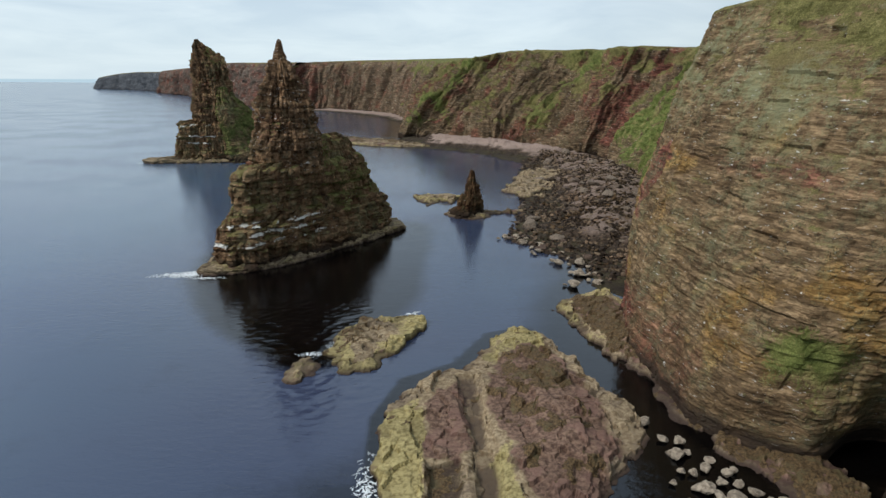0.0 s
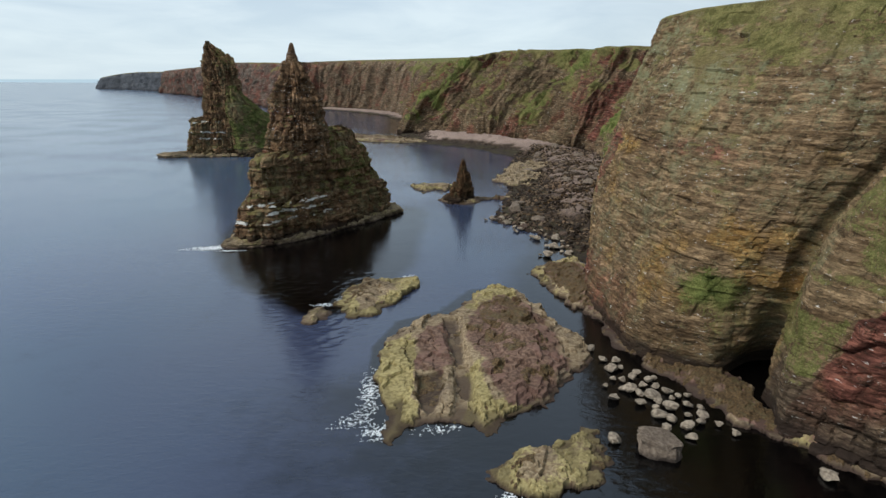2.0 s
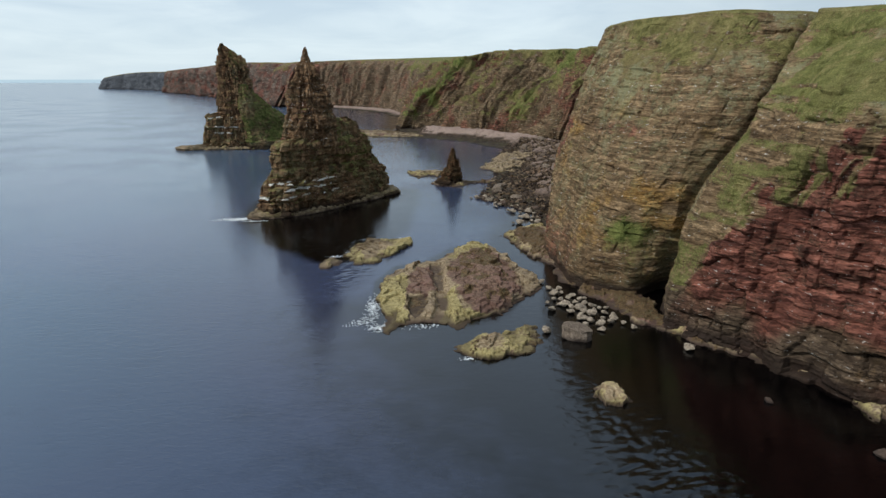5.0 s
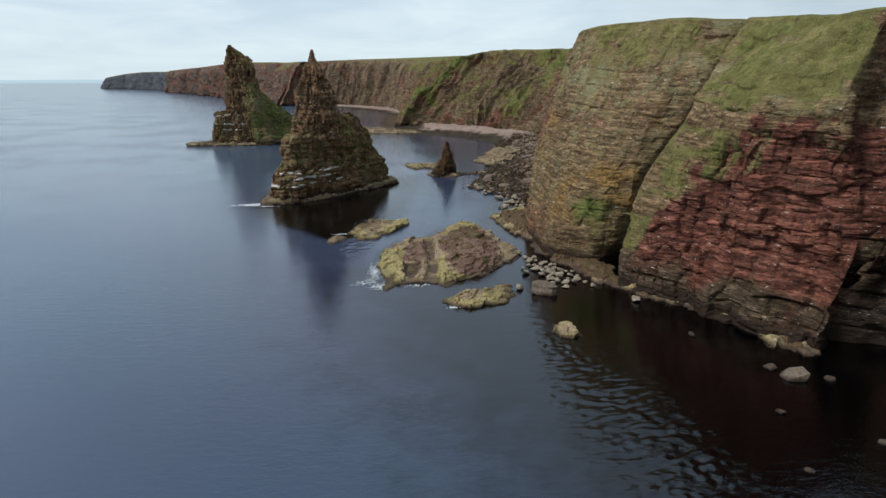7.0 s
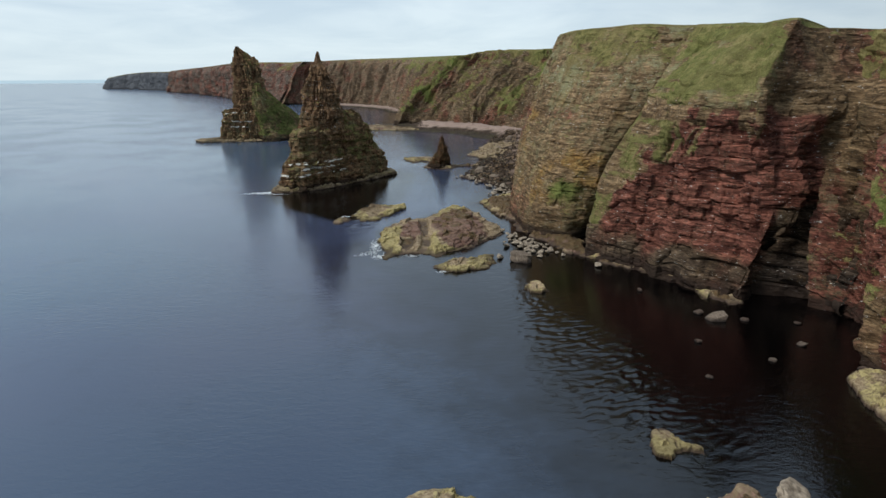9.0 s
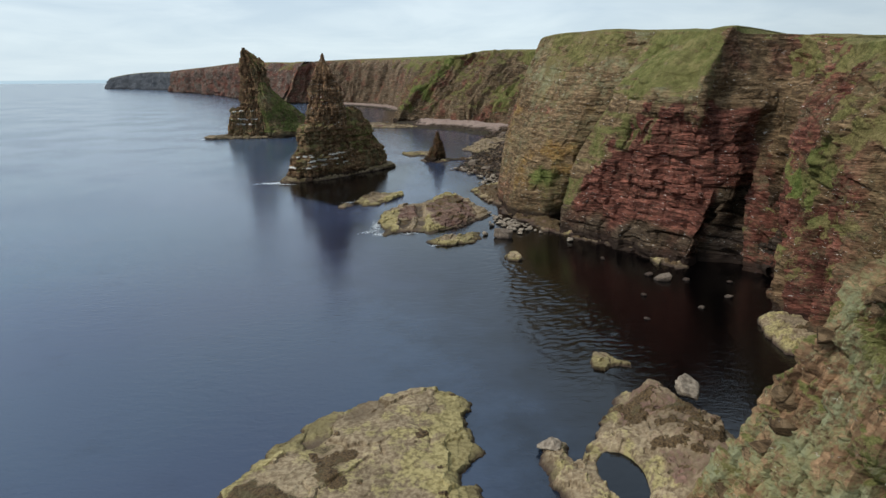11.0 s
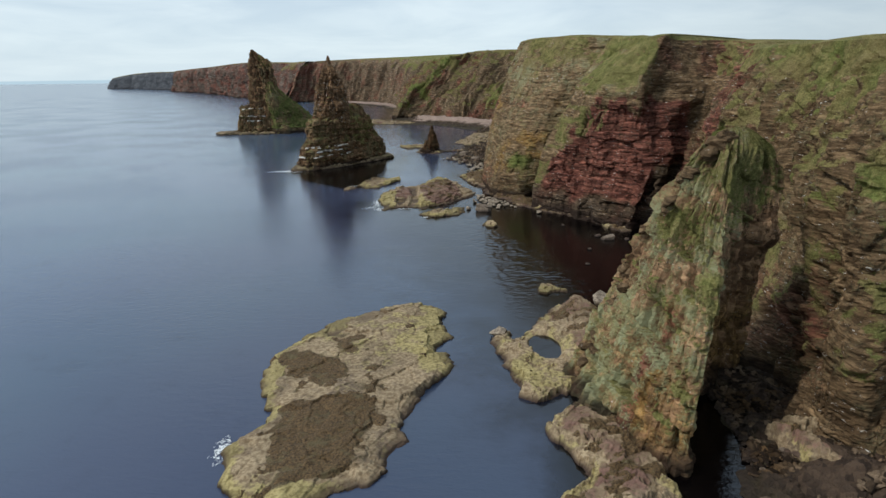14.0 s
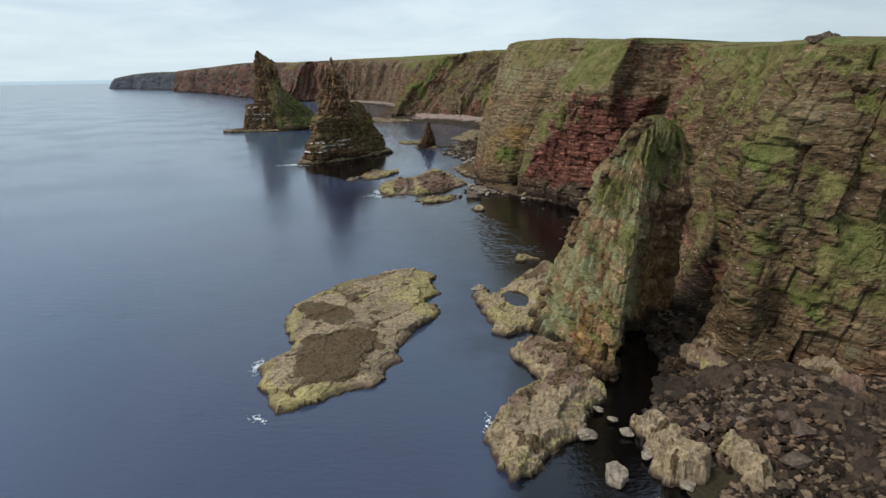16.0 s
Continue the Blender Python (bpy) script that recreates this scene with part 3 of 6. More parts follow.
INNER = [
    (-40, 640, -28, 655, -16, 668, -4, 685, 68), (-36, 575, -22, 590, 2, 610, 22, 628, 68.5), (-33.6, 530, -17.9, 546, 8.1, 562, 31, 580, 69.5), (-24, 526, -7, 541, 17, 556, 41, 573, 72.5),
    (-1.4, 520, 19, 536, 41.7, 554, 58.1, 572, 75.5), (19, 499, 32, 518, 54, 536, 74, 555, 75.3), (35.9, 470, 42.9, 488, 66.4, 508, 87.6, 530, 75), (49, 466, 57, 484, 83, 503, 105, 521, 74.6),
    (63, 455, 77.1, 470, 108.4, 490, 130, 510, 74.5), (79, 440, 91, 453, 116, 470, 132, 486, 74.2), (90.5, 402, 101.4, 415, 121, 430, 131.5, 445, 74), (105, 390, 120, 403, 143, 418, 164, 432, 73.5),
    (102.1, 345, 121.3, 360, 148.6, 376, 172.8, 392, 71), (104, 305, 122, 322, 142, 338, 162, 356, 69), (99, 285, 112, 292, 130, 296, 150, 306, 67.5),
]
BUFF_HEADLAND = [
    (104.5, 318, 121, 332, 140, 345, 158, 362, 68.8),
    (104, 305, 122, 322, 142, 338, 162, 356, 69), (90, 262, 99, 258, 114, 252, 132, 246, 66), (68, 200, 75, 196, 86, 190, 98, 184, 65),
    (48, 142, 50, 140, 55, 138, 62, 139, 64.5), (42, 124, 43, 124, 48.8, 125, 55.8, 127, 64.5), (37.5, 108, 41, 108, 49, 108, 59, 112, 65.5),
    (37, 90, 43, 88, 54, 88, 65, 94, 65.5), (40, 76, 47, 74, 59, 76, 72, 84, 65), (48, 69, 53, 68, 65, 69, 79, 80, 64.5),
    (57, 67, 60, 65, 74, 65, 88, 76, 64),
]
RED_HEADLAND = [
    (57, 67, 60, 65, 74, 65, 88, 76, 64), (52, 53, 57, 54, 69, 57, 83, 67, 63.5), (54, 47, 60, 47, 69, 48, 84, 58, 63),
    (60, 40, 64, 40, 68, 41, 85, 47, 62.5), (66, 31, 68, 32, 69.5, 33, 86, 38, 62), (72, 21, 76, 23.5, 76.5, 25.5, 87, 31, 62),
    (76, 14, 82, 15, 79, 20, 88.5, 27, 62), (80, 12.5, 87, 16, 86, 23, 91, 30, 61.5), (86, 12, 91, 15.5, 93, 25, 97, 35, 61), (91, 14, 97, 20, 105, 30, 115, 40, 61),
    (93, 5, 100, 10, 108, 16, 117, 26, 59.5),
]
GREEN_HEADLAND = [
    (92.5, 16, 98.5, 23, 106.5, 31, 117, 42, 60.5), (93, 5, 100, 10, 108, 16, 117, 26, 59.5), (89, -8, 92, -5, 97, -1, 107, 8, 57), (86, -20, 90, -18, 93, -17, 102, -14, 57),
    (83, -40, 88, -40, 93, -41, 100, -43, 57), (74, -64, 80, -66, 85, -68, 96, -69, 56.5), (66, -84, 70, -86, 74, -88, 87, -86, 56),
    (64, -100, 67, -99, 72, -97, 83, -92, 55.5), (70, -107, 76, -105, 83, -103, 90, -98, 55), (86, -114, 92, -111, 98, -108, 105, -104, 55),
    (115, -122, 119, -119, 123, -116, 130, -112, 55), (170, -230, 175, -228, 180, -226, 190, -222, 53),
]


def sheer(stations, k):
    """The same cliff with its face nearer to upright."""
    return [s[:2] + tuple(s[i % 2] + k * (s[i] - s[i % 2]) for i in range(2, 8)) + s[8:] for s in stations]


def blob(x, y, z, cx, cy, cz, r, rz=None):
    """1 inside a soft ball, 0 outside."""
    return np.exp(-(((x - cx)**2 + (y - cy)**2) / r**2 + (z - cz)**2 / (rz or r)**2))


# the grey of these distant cliffs is haze put into their rock colour
cliff("cliff_far_headland", sheer(FAR_HEADLAND, 0.4), 12, 6, 1.6, 3, "low dark headland far along the coast, blue-grey haze in its colour", inland=(0.55, 0.83), rise=0.0, scale=4.0, cap=0.4, grey=0.95, lichen=0.0, ribs=(8, 60, 0.0), grass=lambda x, y, z, f: -0.6 + 0.8 * smooth(0.97, 1.0, f))
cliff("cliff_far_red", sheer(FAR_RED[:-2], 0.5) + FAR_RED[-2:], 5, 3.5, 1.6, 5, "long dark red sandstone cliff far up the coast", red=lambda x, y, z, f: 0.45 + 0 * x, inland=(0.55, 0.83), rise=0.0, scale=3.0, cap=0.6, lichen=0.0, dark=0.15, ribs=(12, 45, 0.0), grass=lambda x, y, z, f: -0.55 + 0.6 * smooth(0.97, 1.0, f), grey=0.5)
cliff("cliff_bay", BAY, 1.3, 1.3, 0.8, 7, "tall fluted grey-brown sandstone cliffs round a bay, turf on top", red=lambda x, y, z, f: 0.34 + 0.2 * smooth(-150, -240, x), inland=(0.55, 0.83), rise=0.085, scale=2.0, ribs=(7.0, 13, 0.1), block=(5, 3), grey=0.22, lichen=0.15, grass=lambda x, y, z, f: -0.42 + 0.35 * smooth(-50, -25, x), lush=lambda x, y, z, f: 0.5 * smooth(-80, -40, x))
cliff("cliff_inner", INNER, 0.8, 0.8, 0.7, 9, "gullied brown cliffs with green grassy spurs above the beach",
      lichen=0.3, grass=lambda x, y, z, f: -0.20 + 0.35 * fbm(x / 16, y / 16, z / 30, 3, 71) + 0.28 * smooth(48, 70, z) - 0.3 * smooth(24, 8, z) + 0.5 * smooth(352, 336, y), red=lambda x, y, z, f: 0.40 + 0.5 * fbm(x / 22, y / 22, z / 40, 2, 72) - 0.5 * smooth(352, 336, y), inland=(0.55, 0.83), rise=0.03, scale=1.1, ribs=(4.8, 10, 0.0), block=(4, 3), extra=lambda x, y, z: 5.0 * fbm(x / 13, y / 13, z / 20, 3, 68), dark=lambda x, y, z, f: 0.12 + 0.2 * fbm(x / 12, y / 12, z / 25, 2, 70) - 0.3 * smooth(352, 336, y), weights=(1.8, 1.5, 1.4, 0.8), bend=0.8, grey=0.12,
      lush=lambda x, y, z, f: 0.12 + 0.4 * fbm(x / 25, y / 25, z / 50, 2, 74) + 1.2 * smooth(372, 350, y),
      along=(("grass", 2, 4, 7, 0.5), ("lush", 2, 3, 8, 0.7), ("grass", 4, 3, 4, 0.35), ("grass", 6, 2, 4, 0.25), ("red", 3, 4, 7, 0.45), ("red", 5, 0, 8, 0.35), ("grass", 8, 4, 6, 0.5), ("lush", 8, 4, 8, 0.7), ("grass", 10, -5, 5, 0.25),
             ("red", 11, 0, 10, 0.55), ("grass", 11, 0, 10, -0.5), ("grass", 12, 3, 10, 0.9), ("lush", 12, 3, 14, 1.0), ("grass", 13, 0, 10, 0.7)))
# the buff headland and the red one are one run of cliff, parted by a gully with a cave at its foot
RED_TOP = ([20, 30, 37, 42.6, 46.6, 49.2, 51], [38.5, 40.5, 40, 35, 27, 18, -6])


def below_brow(x, y, z):
    """The same edge with no strings of turf: the lip under which the face is cut back."""
    return np.interp(y, *RED_TOP) - z + 2.0 * fbm(x / 9, y / 9, z / 12, 2, 135)


def below_turf(x, y, z):
    """How far (m) a place of the red headland lies below the ragged lower edge of the turf, with strings of turf that hang down along the slope."""
    strings = 16 * smooth(0.0, 0.5, vnoise((y + 0.34 * z) / 1.4, z / 40, 0 * x, 131)) * smooth(54, 48, y) * smooth(26, 31, y) * (0.6 + 0.5 * vnoise(y / 5, 0 * x, 0 * x, 134))
    return np.interp(y, *RED_TOP) - z - strings + 4.5 * fbm(x / 5, y / 5, z / 6, 4, 132)


def broken_blocks(x, y, z):
    """Square blocks standing out of and fallen from the red face."""
    b, d, _, j = strata(0.55 * x - 0.83 * y, z + 0.06 * x, 3.2, 3.4, 201)
    return 1.9 * b + 0.5 * d - 0.6 * j


def headland_red(x, y, z, f):
    buff = 0.55 * smooth(18, 9, z + 3 * vnoise(x / 5, y / 5, z / 5, 9)) * smooth(74, 84, y) * smooth(122, 112, y) + 0.75 * smooth(104, 112, y) * smooth(46, 36, z) * smooth(140, 128, y) * smooth(-0.2, 0.3, fbm(x / 7, y / 7, z / 6, 2, 133)) + 0.40 * smooth(3.5, 0.5, np.abs(z - 37 - 2 * vnoise(x / 12, y / 12, 0 * x, 4))) * smooth(60, 75, y)
    face = 1.1 * smooth(-0.5, 2.0, below_turf(x, y, z)) * (0.45 + 0.55 * smooth(6, 16, z + 4 * vnoise(x / 5, y / 5, z / 5, 6))) * (0.85 + 0.3 * vnoise(x / 9, y / 9, z / 6, 8)) * smooth(88, 84, x)
    wall = smooth(84, 88, x) * (0.15 + 0.85 * smooth(12, 7, np.abs(z - 31)) * smooth(103, 96, x) + 0.30 * smooth(42, 50, z))
    return np.where(y > 60, buff, face + wall)


def headland_grass(x, y, z, f):
    buff = -0.10 + 0.3 * fbm(x / 15, y / 15, z / 9, 3, 75) + 1.3 * blob(x, y, z, 49.5, 71, 15, 6.5, 4.6) + 0.9 * smooth(140, 165, y) + 0.30 * smooth(50, 62, z)
    face = 0.75 * smooth(0.5, -2.5, below_turf(x, y, z)) * smooth(3, 12, z) * smooth(86, 82, x - 0.15 * (z - 40)) - 0.06 + 0.22 * fbm(x / 5, y / 5, z / 5, 3, 76) - 0.22 * smooth(36, 28, y) * smooth(57, 48, z)
    face = face - 0.60 * smooth(0.0, 0.4, vnoise((x - y) / 16, z / 1.3, 0 * x, 137)) * smooth(-0.2, 0.4, vnoise(x / 7, y / 7, z / 7, 138))
    wall = -0.5 * smooth(86, 90, x) * smooth(58, 52, z) + 1.2 * blob(x, y, z, 99, 12, 22, 7, 7)
    return np.where(y + 0.35 * (z - 30) > 62, buff, face + wall)


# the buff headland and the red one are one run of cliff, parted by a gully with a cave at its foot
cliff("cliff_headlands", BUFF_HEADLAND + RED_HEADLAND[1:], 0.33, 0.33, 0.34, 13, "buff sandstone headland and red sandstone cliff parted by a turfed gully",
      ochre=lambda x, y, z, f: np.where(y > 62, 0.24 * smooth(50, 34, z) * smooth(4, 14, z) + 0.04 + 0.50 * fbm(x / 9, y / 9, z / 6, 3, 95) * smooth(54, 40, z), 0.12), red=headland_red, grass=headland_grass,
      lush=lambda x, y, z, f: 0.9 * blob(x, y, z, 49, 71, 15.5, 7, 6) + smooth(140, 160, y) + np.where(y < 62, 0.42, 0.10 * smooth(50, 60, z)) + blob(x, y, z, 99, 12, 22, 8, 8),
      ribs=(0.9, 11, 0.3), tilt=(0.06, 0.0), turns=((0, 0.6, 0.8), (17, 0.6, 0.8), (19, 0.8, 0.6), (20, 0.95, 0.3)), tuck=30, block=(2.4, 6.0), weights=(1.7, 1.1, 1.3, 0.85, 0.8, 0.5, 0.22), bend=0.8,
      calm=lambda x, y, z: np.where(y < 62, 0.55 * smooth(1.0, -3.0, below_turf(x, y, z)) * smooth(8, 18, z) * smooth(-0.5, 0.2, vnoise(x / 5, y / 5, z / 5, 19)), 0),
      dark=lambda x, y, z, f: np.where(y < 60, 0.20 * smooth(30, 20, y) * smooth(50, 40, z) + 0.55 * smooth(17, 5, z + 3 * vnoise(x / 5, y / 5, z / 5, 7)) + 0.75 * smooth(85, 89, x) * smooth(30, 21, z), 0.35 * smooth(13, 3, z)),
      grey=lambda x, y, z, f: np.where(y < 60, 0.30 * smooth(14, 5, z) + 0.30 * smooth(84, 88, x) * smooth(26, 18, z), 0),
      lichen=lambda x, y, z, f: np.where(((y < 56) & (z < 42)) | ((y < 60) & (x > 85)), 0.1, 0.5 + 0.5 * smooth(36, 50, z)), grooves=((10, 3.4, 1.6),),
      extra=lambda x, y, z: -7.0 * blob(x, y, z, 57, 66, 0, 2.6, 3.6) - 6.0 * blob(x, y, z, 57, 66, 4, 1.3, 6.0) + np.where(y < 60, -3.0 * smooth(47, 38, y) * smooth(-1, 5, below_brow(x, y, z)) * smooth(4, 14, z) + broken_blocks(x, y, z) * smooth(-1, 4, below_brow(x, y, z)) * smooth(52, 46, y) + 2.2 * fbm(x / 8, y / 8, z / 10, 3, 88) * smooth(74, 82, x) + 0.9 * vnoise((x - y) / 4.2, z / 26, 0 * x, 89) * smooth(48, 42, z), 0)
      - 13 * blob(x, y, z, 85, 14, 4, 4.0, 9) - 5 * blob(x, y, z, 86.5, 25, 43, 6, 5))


def green_turf(x, y, z):
    """Where turf holds on the green headland, above or below 0."""
    return -0.10 + 0.60 * fbm(x / 9, y / 9, z / 10, 3, 73) + 0.75 * fbm(x / 2.6, y / 2.6, z / 2.2, 3, 79) + 0.55 * smooth(40, 52, z) - 0.6 * smooth(14, 5, z) - 0.6 * smooth(-17, -9, y) * smooth(54, 46, z) + 0.4 * smooth(78, 90, x) * smooth(-95, -103, y) - 0.9 * blob(x, y, z, 80, -92, 46, 11, 7) + 0.7 * blob(x, y, z, 80, -98, 35, 9, 5)


cliff("cliff_green_headland", GREEN_HEADLAND, 0.34, 0.34, 0.62, 19, "weathered green and brown sandstone cliff, grassy ledges",
      grass=lambda x, y, z, f: 0.16 + green_turf(x, y, z) + 1.5 * blob(x, y, z, 91, -8, 27, 6, 6), ribs=(4.2, 15, 0.35), block=(3.6, 4.6), tilt=(0.30, 0.0), weights=(2.4, 2.4, 2.0, 0.8, 0.6, 0.9), bend=0.7,
      calm=lambda x, y, z: 0.55 * smooth(0.0, 0.5, green_turf(x, y, z)),
      extra=lambda x, y, z: -4 * blob(x, y, z, 73, -106, 9, 3, 7) + 2.0 * blob(x, y, z, 70, -103, 14, 4, 9) - 3.0 * blob(x, y, z, 69, -98, 22, 3, 5) - 9.0 * blob(x, y, z, 66, -90, 10, 6.5, 20) - 5.0 * blob(x, y, z, 72, -106, 24, 3.5, 7) - 3.5 * smooth(2.5, 0, np.abs(z - 16 - 0.35 * (x - 60) - 3 * vnoise(x / 6, y / 6, 0 * x, 12))) * smooth(-96, -104, y) * smooth(-0.1, 0.3, vnoise(x / 7, y / 7, z / 7, 13)),
      red=lambda x, y, z, f: 0.5 * smooth(-16, -8, y) + 0.85 * blob(x, y, z, 89, -23, 17, 5, 13) + 0.5 * blob(x, y, z, 66, -92, 32, 6, 6) + 0.25 * smooth(30, 15, z) + 0.12 + 0.3 * fbm(x / 12, y / 12, z / 9, 2, 77), lush=lambda x, y, z, f: 0.22 + 0.8 * fbm(x / 7, y / 7, z / 6, 3, 78) + blob(x, y, z, 91, -8, 27, 7, 7), dark=lambda x, y, z, f: 0.34 + 0.35 * fbm(x / 7, y / 7, z / 9, 2, 99), lichen=0.45)

# ---- stacks ----


def stack_body(name, rings, parent, n_around, step_v, amp, seed, label="", grass=0.0, guano=None, red=0.2, scale=0.8, ochre=0.1, power=2.6, dark=0.5, lush=0.0, lichen=0.8, tilt=(0.0, 0.0), block=(2.9, 4.2), weights=(0.7, 1.5, 1.5, 0.9), grey=0.0):
    """A rock body lofted through rings: height, x from, x to, middle y, half depth, and how y grows with x."""
    R = np.array(rings, float)
    cum = np.r_[0, np.cumsum(np.abs(np.diff(R[:, 0])) + 0.25 * np.abs(np.diff(R[:, 2] - R[:, 1])))]
    nv = max(8, int(cum[-1] / step_v))
    K = np.stack([np.interp(np.linspace(0, cum[-1], nv), cum, R[:, q]) for q in range(R.shape[1])], 1)
    th = np.linspace(0, 2 * math.pi, n_around, endpoint=False)
    c, sn = np.cos(th), np.sin(th)
    c, sn = np.sign(c) * np.abs(c)**(2 / power), np.sign(sn) * np.abs(sn)**(2 / power)
    xm, a = 0.5 * (K[:, 1] + K[:, 2]), 0.5 * (K[:, 2] - K[:, 1])
    X = xm[None] + a[None] * c[:, None]
    Y = K[:, 3][None] + K[:, 4][None] * sn[:, None] + K[:, 5][None] * (X - xm[None])
    Z = np.repeat(K[:, 0][None], n_around, 0)
    P = np.stack([X, Y, Z], -1)
    low = P[:, nv // 3, :2]
    s = np.repeat(np.r_[0, np.cumsum(np.linalg.norm(np.diff(low, axis=0), axis=1))][:, None], nv, 1)
    small = np.clip(np.minimum(a, K[:, 4]) / 5, 0.12, 1)[None]
    D, tone, N, rib, crack = rough_rock(P, s, amp, scale, seed, closed=True, fade=small, tilt=tilt, ribs=(0.8, 8.0, 0.0), block=block, weights=weights, bend=0.5)
    D[:, -1] = D[:, -1].mean(0)
    nz = normals(D, True)[..., 2]
    wob = fbm(D[..., 0] / 6, D[..., 1] / 6, D[..., 2] / 6, 3, seed + 90)
    one = np.ones_like(Z)
    g = grass + smooth(0.35, 0.9, np.abs(nz) + 0.25 * wob) * 0.62 - 0.1 + 0.2 * wob
    gu = guano(D[..., 0], D[..., 1], D[..., 2]) if guano else 0 * one
    attrs = {"grass": np.clip(np.where(Z < 4, g - 0.6, g), 0, 1), "tone": tone, "crack": crack, "red": np.clip((red(D[..., 0], D[..., 1], D[..., 2]) if callable(red) else red + 0.3 * wob), 0, 1), "ochre": ochre * one, "lichen": lichen * one, "guano": gu, "dark": dark * one, "grey": grey * one, "lush": lush * one}
    me = grid_mesh(name, D, closed=True, attrs=attrs)
    return part(name, me, ROCK, parent, label)


def thing(name, label, category, group=""):
    return tagged(new(name), label, category, group)


def loft(name, rings, parent, step, step_v, amp, seed, label="", block=(5.0, 2.3), weights=(0.35, 1.7, 1.7, 0.8, 0.3, 1.1), grass=0.0, red=0.2, ochre=0.1, guano=None, dark=0.0, lush=0.1, lichen=0.7, scale=0.8, tilt=(0.0, 0.0), soft=1.0, rib=0.6, material=None, slim=5.0):
    """A rock body with walls and terraces: rings of a height and a plan outline, counter-clockwise, with the same corners in each."""
    Z = np.array([r[0] for r in rings], float)
    Q = np.array([r[1] for r in rings], float)
    m = Q.shape[1]
    edge = np.linalg.norm(np.roll(Q, -1, 1) - Q, axis=2)[:max(1, len(Z) // 2)].mean(0)
    at = np.r_[0, np.cumsum(edge)]
    n = int(at[-1] / step)
    q = np.linspace(0, at[-1], n, endpoint=False)
    i = np.clip(np.searchsorted(at, q, side="right") - 1, 0, m - 1)
    f = ((q - at[i]) / edge[i])[None, :, None]
    R = Q[:, i] * (1 - f) + Q[:, (i + 1) % m] * f
    for _ in range(max(1, int(soft / step))):
        R = 0.25 * np.roll(R, 1, 1) + 0.5 * R + 0.25 * np.roll(R, -1, 1)
    cum = np.r_[0, np.cumsum(np.hypot(np.diff(Z), np.linalg.norm(np.diff(Q, axis=0), axis=2).mean(1)))]
    nv = max(8, int(cum[-1] / step_v))
    v = np.linspace(0, cum[-1], nv)
    j = np.clip(np.searchsorted(cum, v, side="right") - 1, 0, len(Z) - 2)
    g = (v - cum[j]) / (cum[j + 1] - cum[j])
    XY = R[j] * (1 - g)[:, None, None] + R[j + 1] * g[:, None, None]
    z = Z[j] * (1 - g) + Z[j + 1] * g
    P = np.concatenate([XY, np.repeat(z[:, None], n, 1)[..., None]], -1).transpose(1, 0, 2)
    wide = np.linalg.norm(P[:, :, :2] - P[:, :, :2].mean(0)[None], axis=2).mean(0)
    fade = np.clip(wide / slim, 0.10, 1)[None]
    D, tone, N, rb, crack = rough_rock(P, np.repeat(q[:, None], nv, 1), amp, scale, seed, closed=True, fade=fade, tilt=tilt, ribs=(rib, 7.0, 0.0), block=block, weights=weights, bend=0.3)
    D[:, -1] = D[:, -1].mean(0)
    nz = np.abs(normals(D, True)[..., 2])
    x, y, zz = D[..., 0], D[..., 1], D[..., 2]
    wob = fbm(x / 5, y / 5, zz / 5, 3, seed + 90)
    one = np.ones_like(zz)
    gr = (grass(x, y, zz) if callable(grass) else grass) + 0.62 * smooth(0.4, 0.9, nz + 0.25 * wob) - 0.1 + 0.2 * wob
    attrs = {"grass": np.clip(np.where(zz < 4, gr - 0.6, gr), 0, 1), "tone": tone, "crack": crack, "red": np.clip(red(x, y, zz) if callable(red) else red + 0.35 * wob, 0, 1), "ochre": (ochre(x, y, zz) if callable(ochre) else ochre) * one, "lichen": (lichen(x, y, zz) if callable(lichen) else lichen) * one, "guano": guano(x, y, zz) if guano else 0 * one, "dark": dark * one, "grey": 0 * one, "lush": lush * one, "algae": 0.25 + 0.4 * wob, "maroon": 0.2 + 0.3 * wob}
    return part(name, grid_mesh(name, D, closed=True, attrs=attrs), material or STACK_ROCK, parent, label)


def inset(poly, by):
    """An outline drawn in towards its middle by about so many metres."""
    p = np.array(poly, float)
    c = p.mean(0)
    d = p - c
    r = np.linalg.norm(d, axis=1, keepdims=True)
    return (c + d * np.maximum(r - by, 0.05 * r) / r).tolist()


def white_lines(levels, fade):
    """Droppings along ledges at these heights, where fade(x) lets them."""
    return lambda x, y, z: fade(x) * sum(smooth(0.75, 0.1, np.abs(z - h - 0.5 * vnoise(x / 3, y / 3, 0 * x, 7))) for h in levels) * np.clip(0.55 + 1.5 * vnoise(x / 2.2, y / 2.2, z / 1.6, 5), 0, 1.6)


big_stack = thing("sea_stack", "tall brown pyramid-shaped sea stack with needle tip, on a ledge", "sea stack", "sea stacks")
LEDGE = [(-63.5, 147.5), (-58, 145.8), (-50, 149.0), (-43, 154.2), (-35, 162.8), (-29.5, 170.5), (-20.5, 183), (-11.5, 196.5), (-13.5, 206), (-30, 212), (-52, 200), (-64, 176)]
loft("wave_cut_ledge", [(-3, inset(LEDGE, -1.5)), (0.5, LEDGE), (1.5, inset(LEDGE, 0.3)), (1.9, inset(LEDGE, 1.6)), (2.3, inset(LEDGE, 6))], big_stack, 0.4, 0.35, 0.4, 21, "pale tide-washed ledge at the waterline", red=0.0, ochre=0.3, grass=-0.4, block=(1.4, 3.0), lichen=1.5, material=REEF)
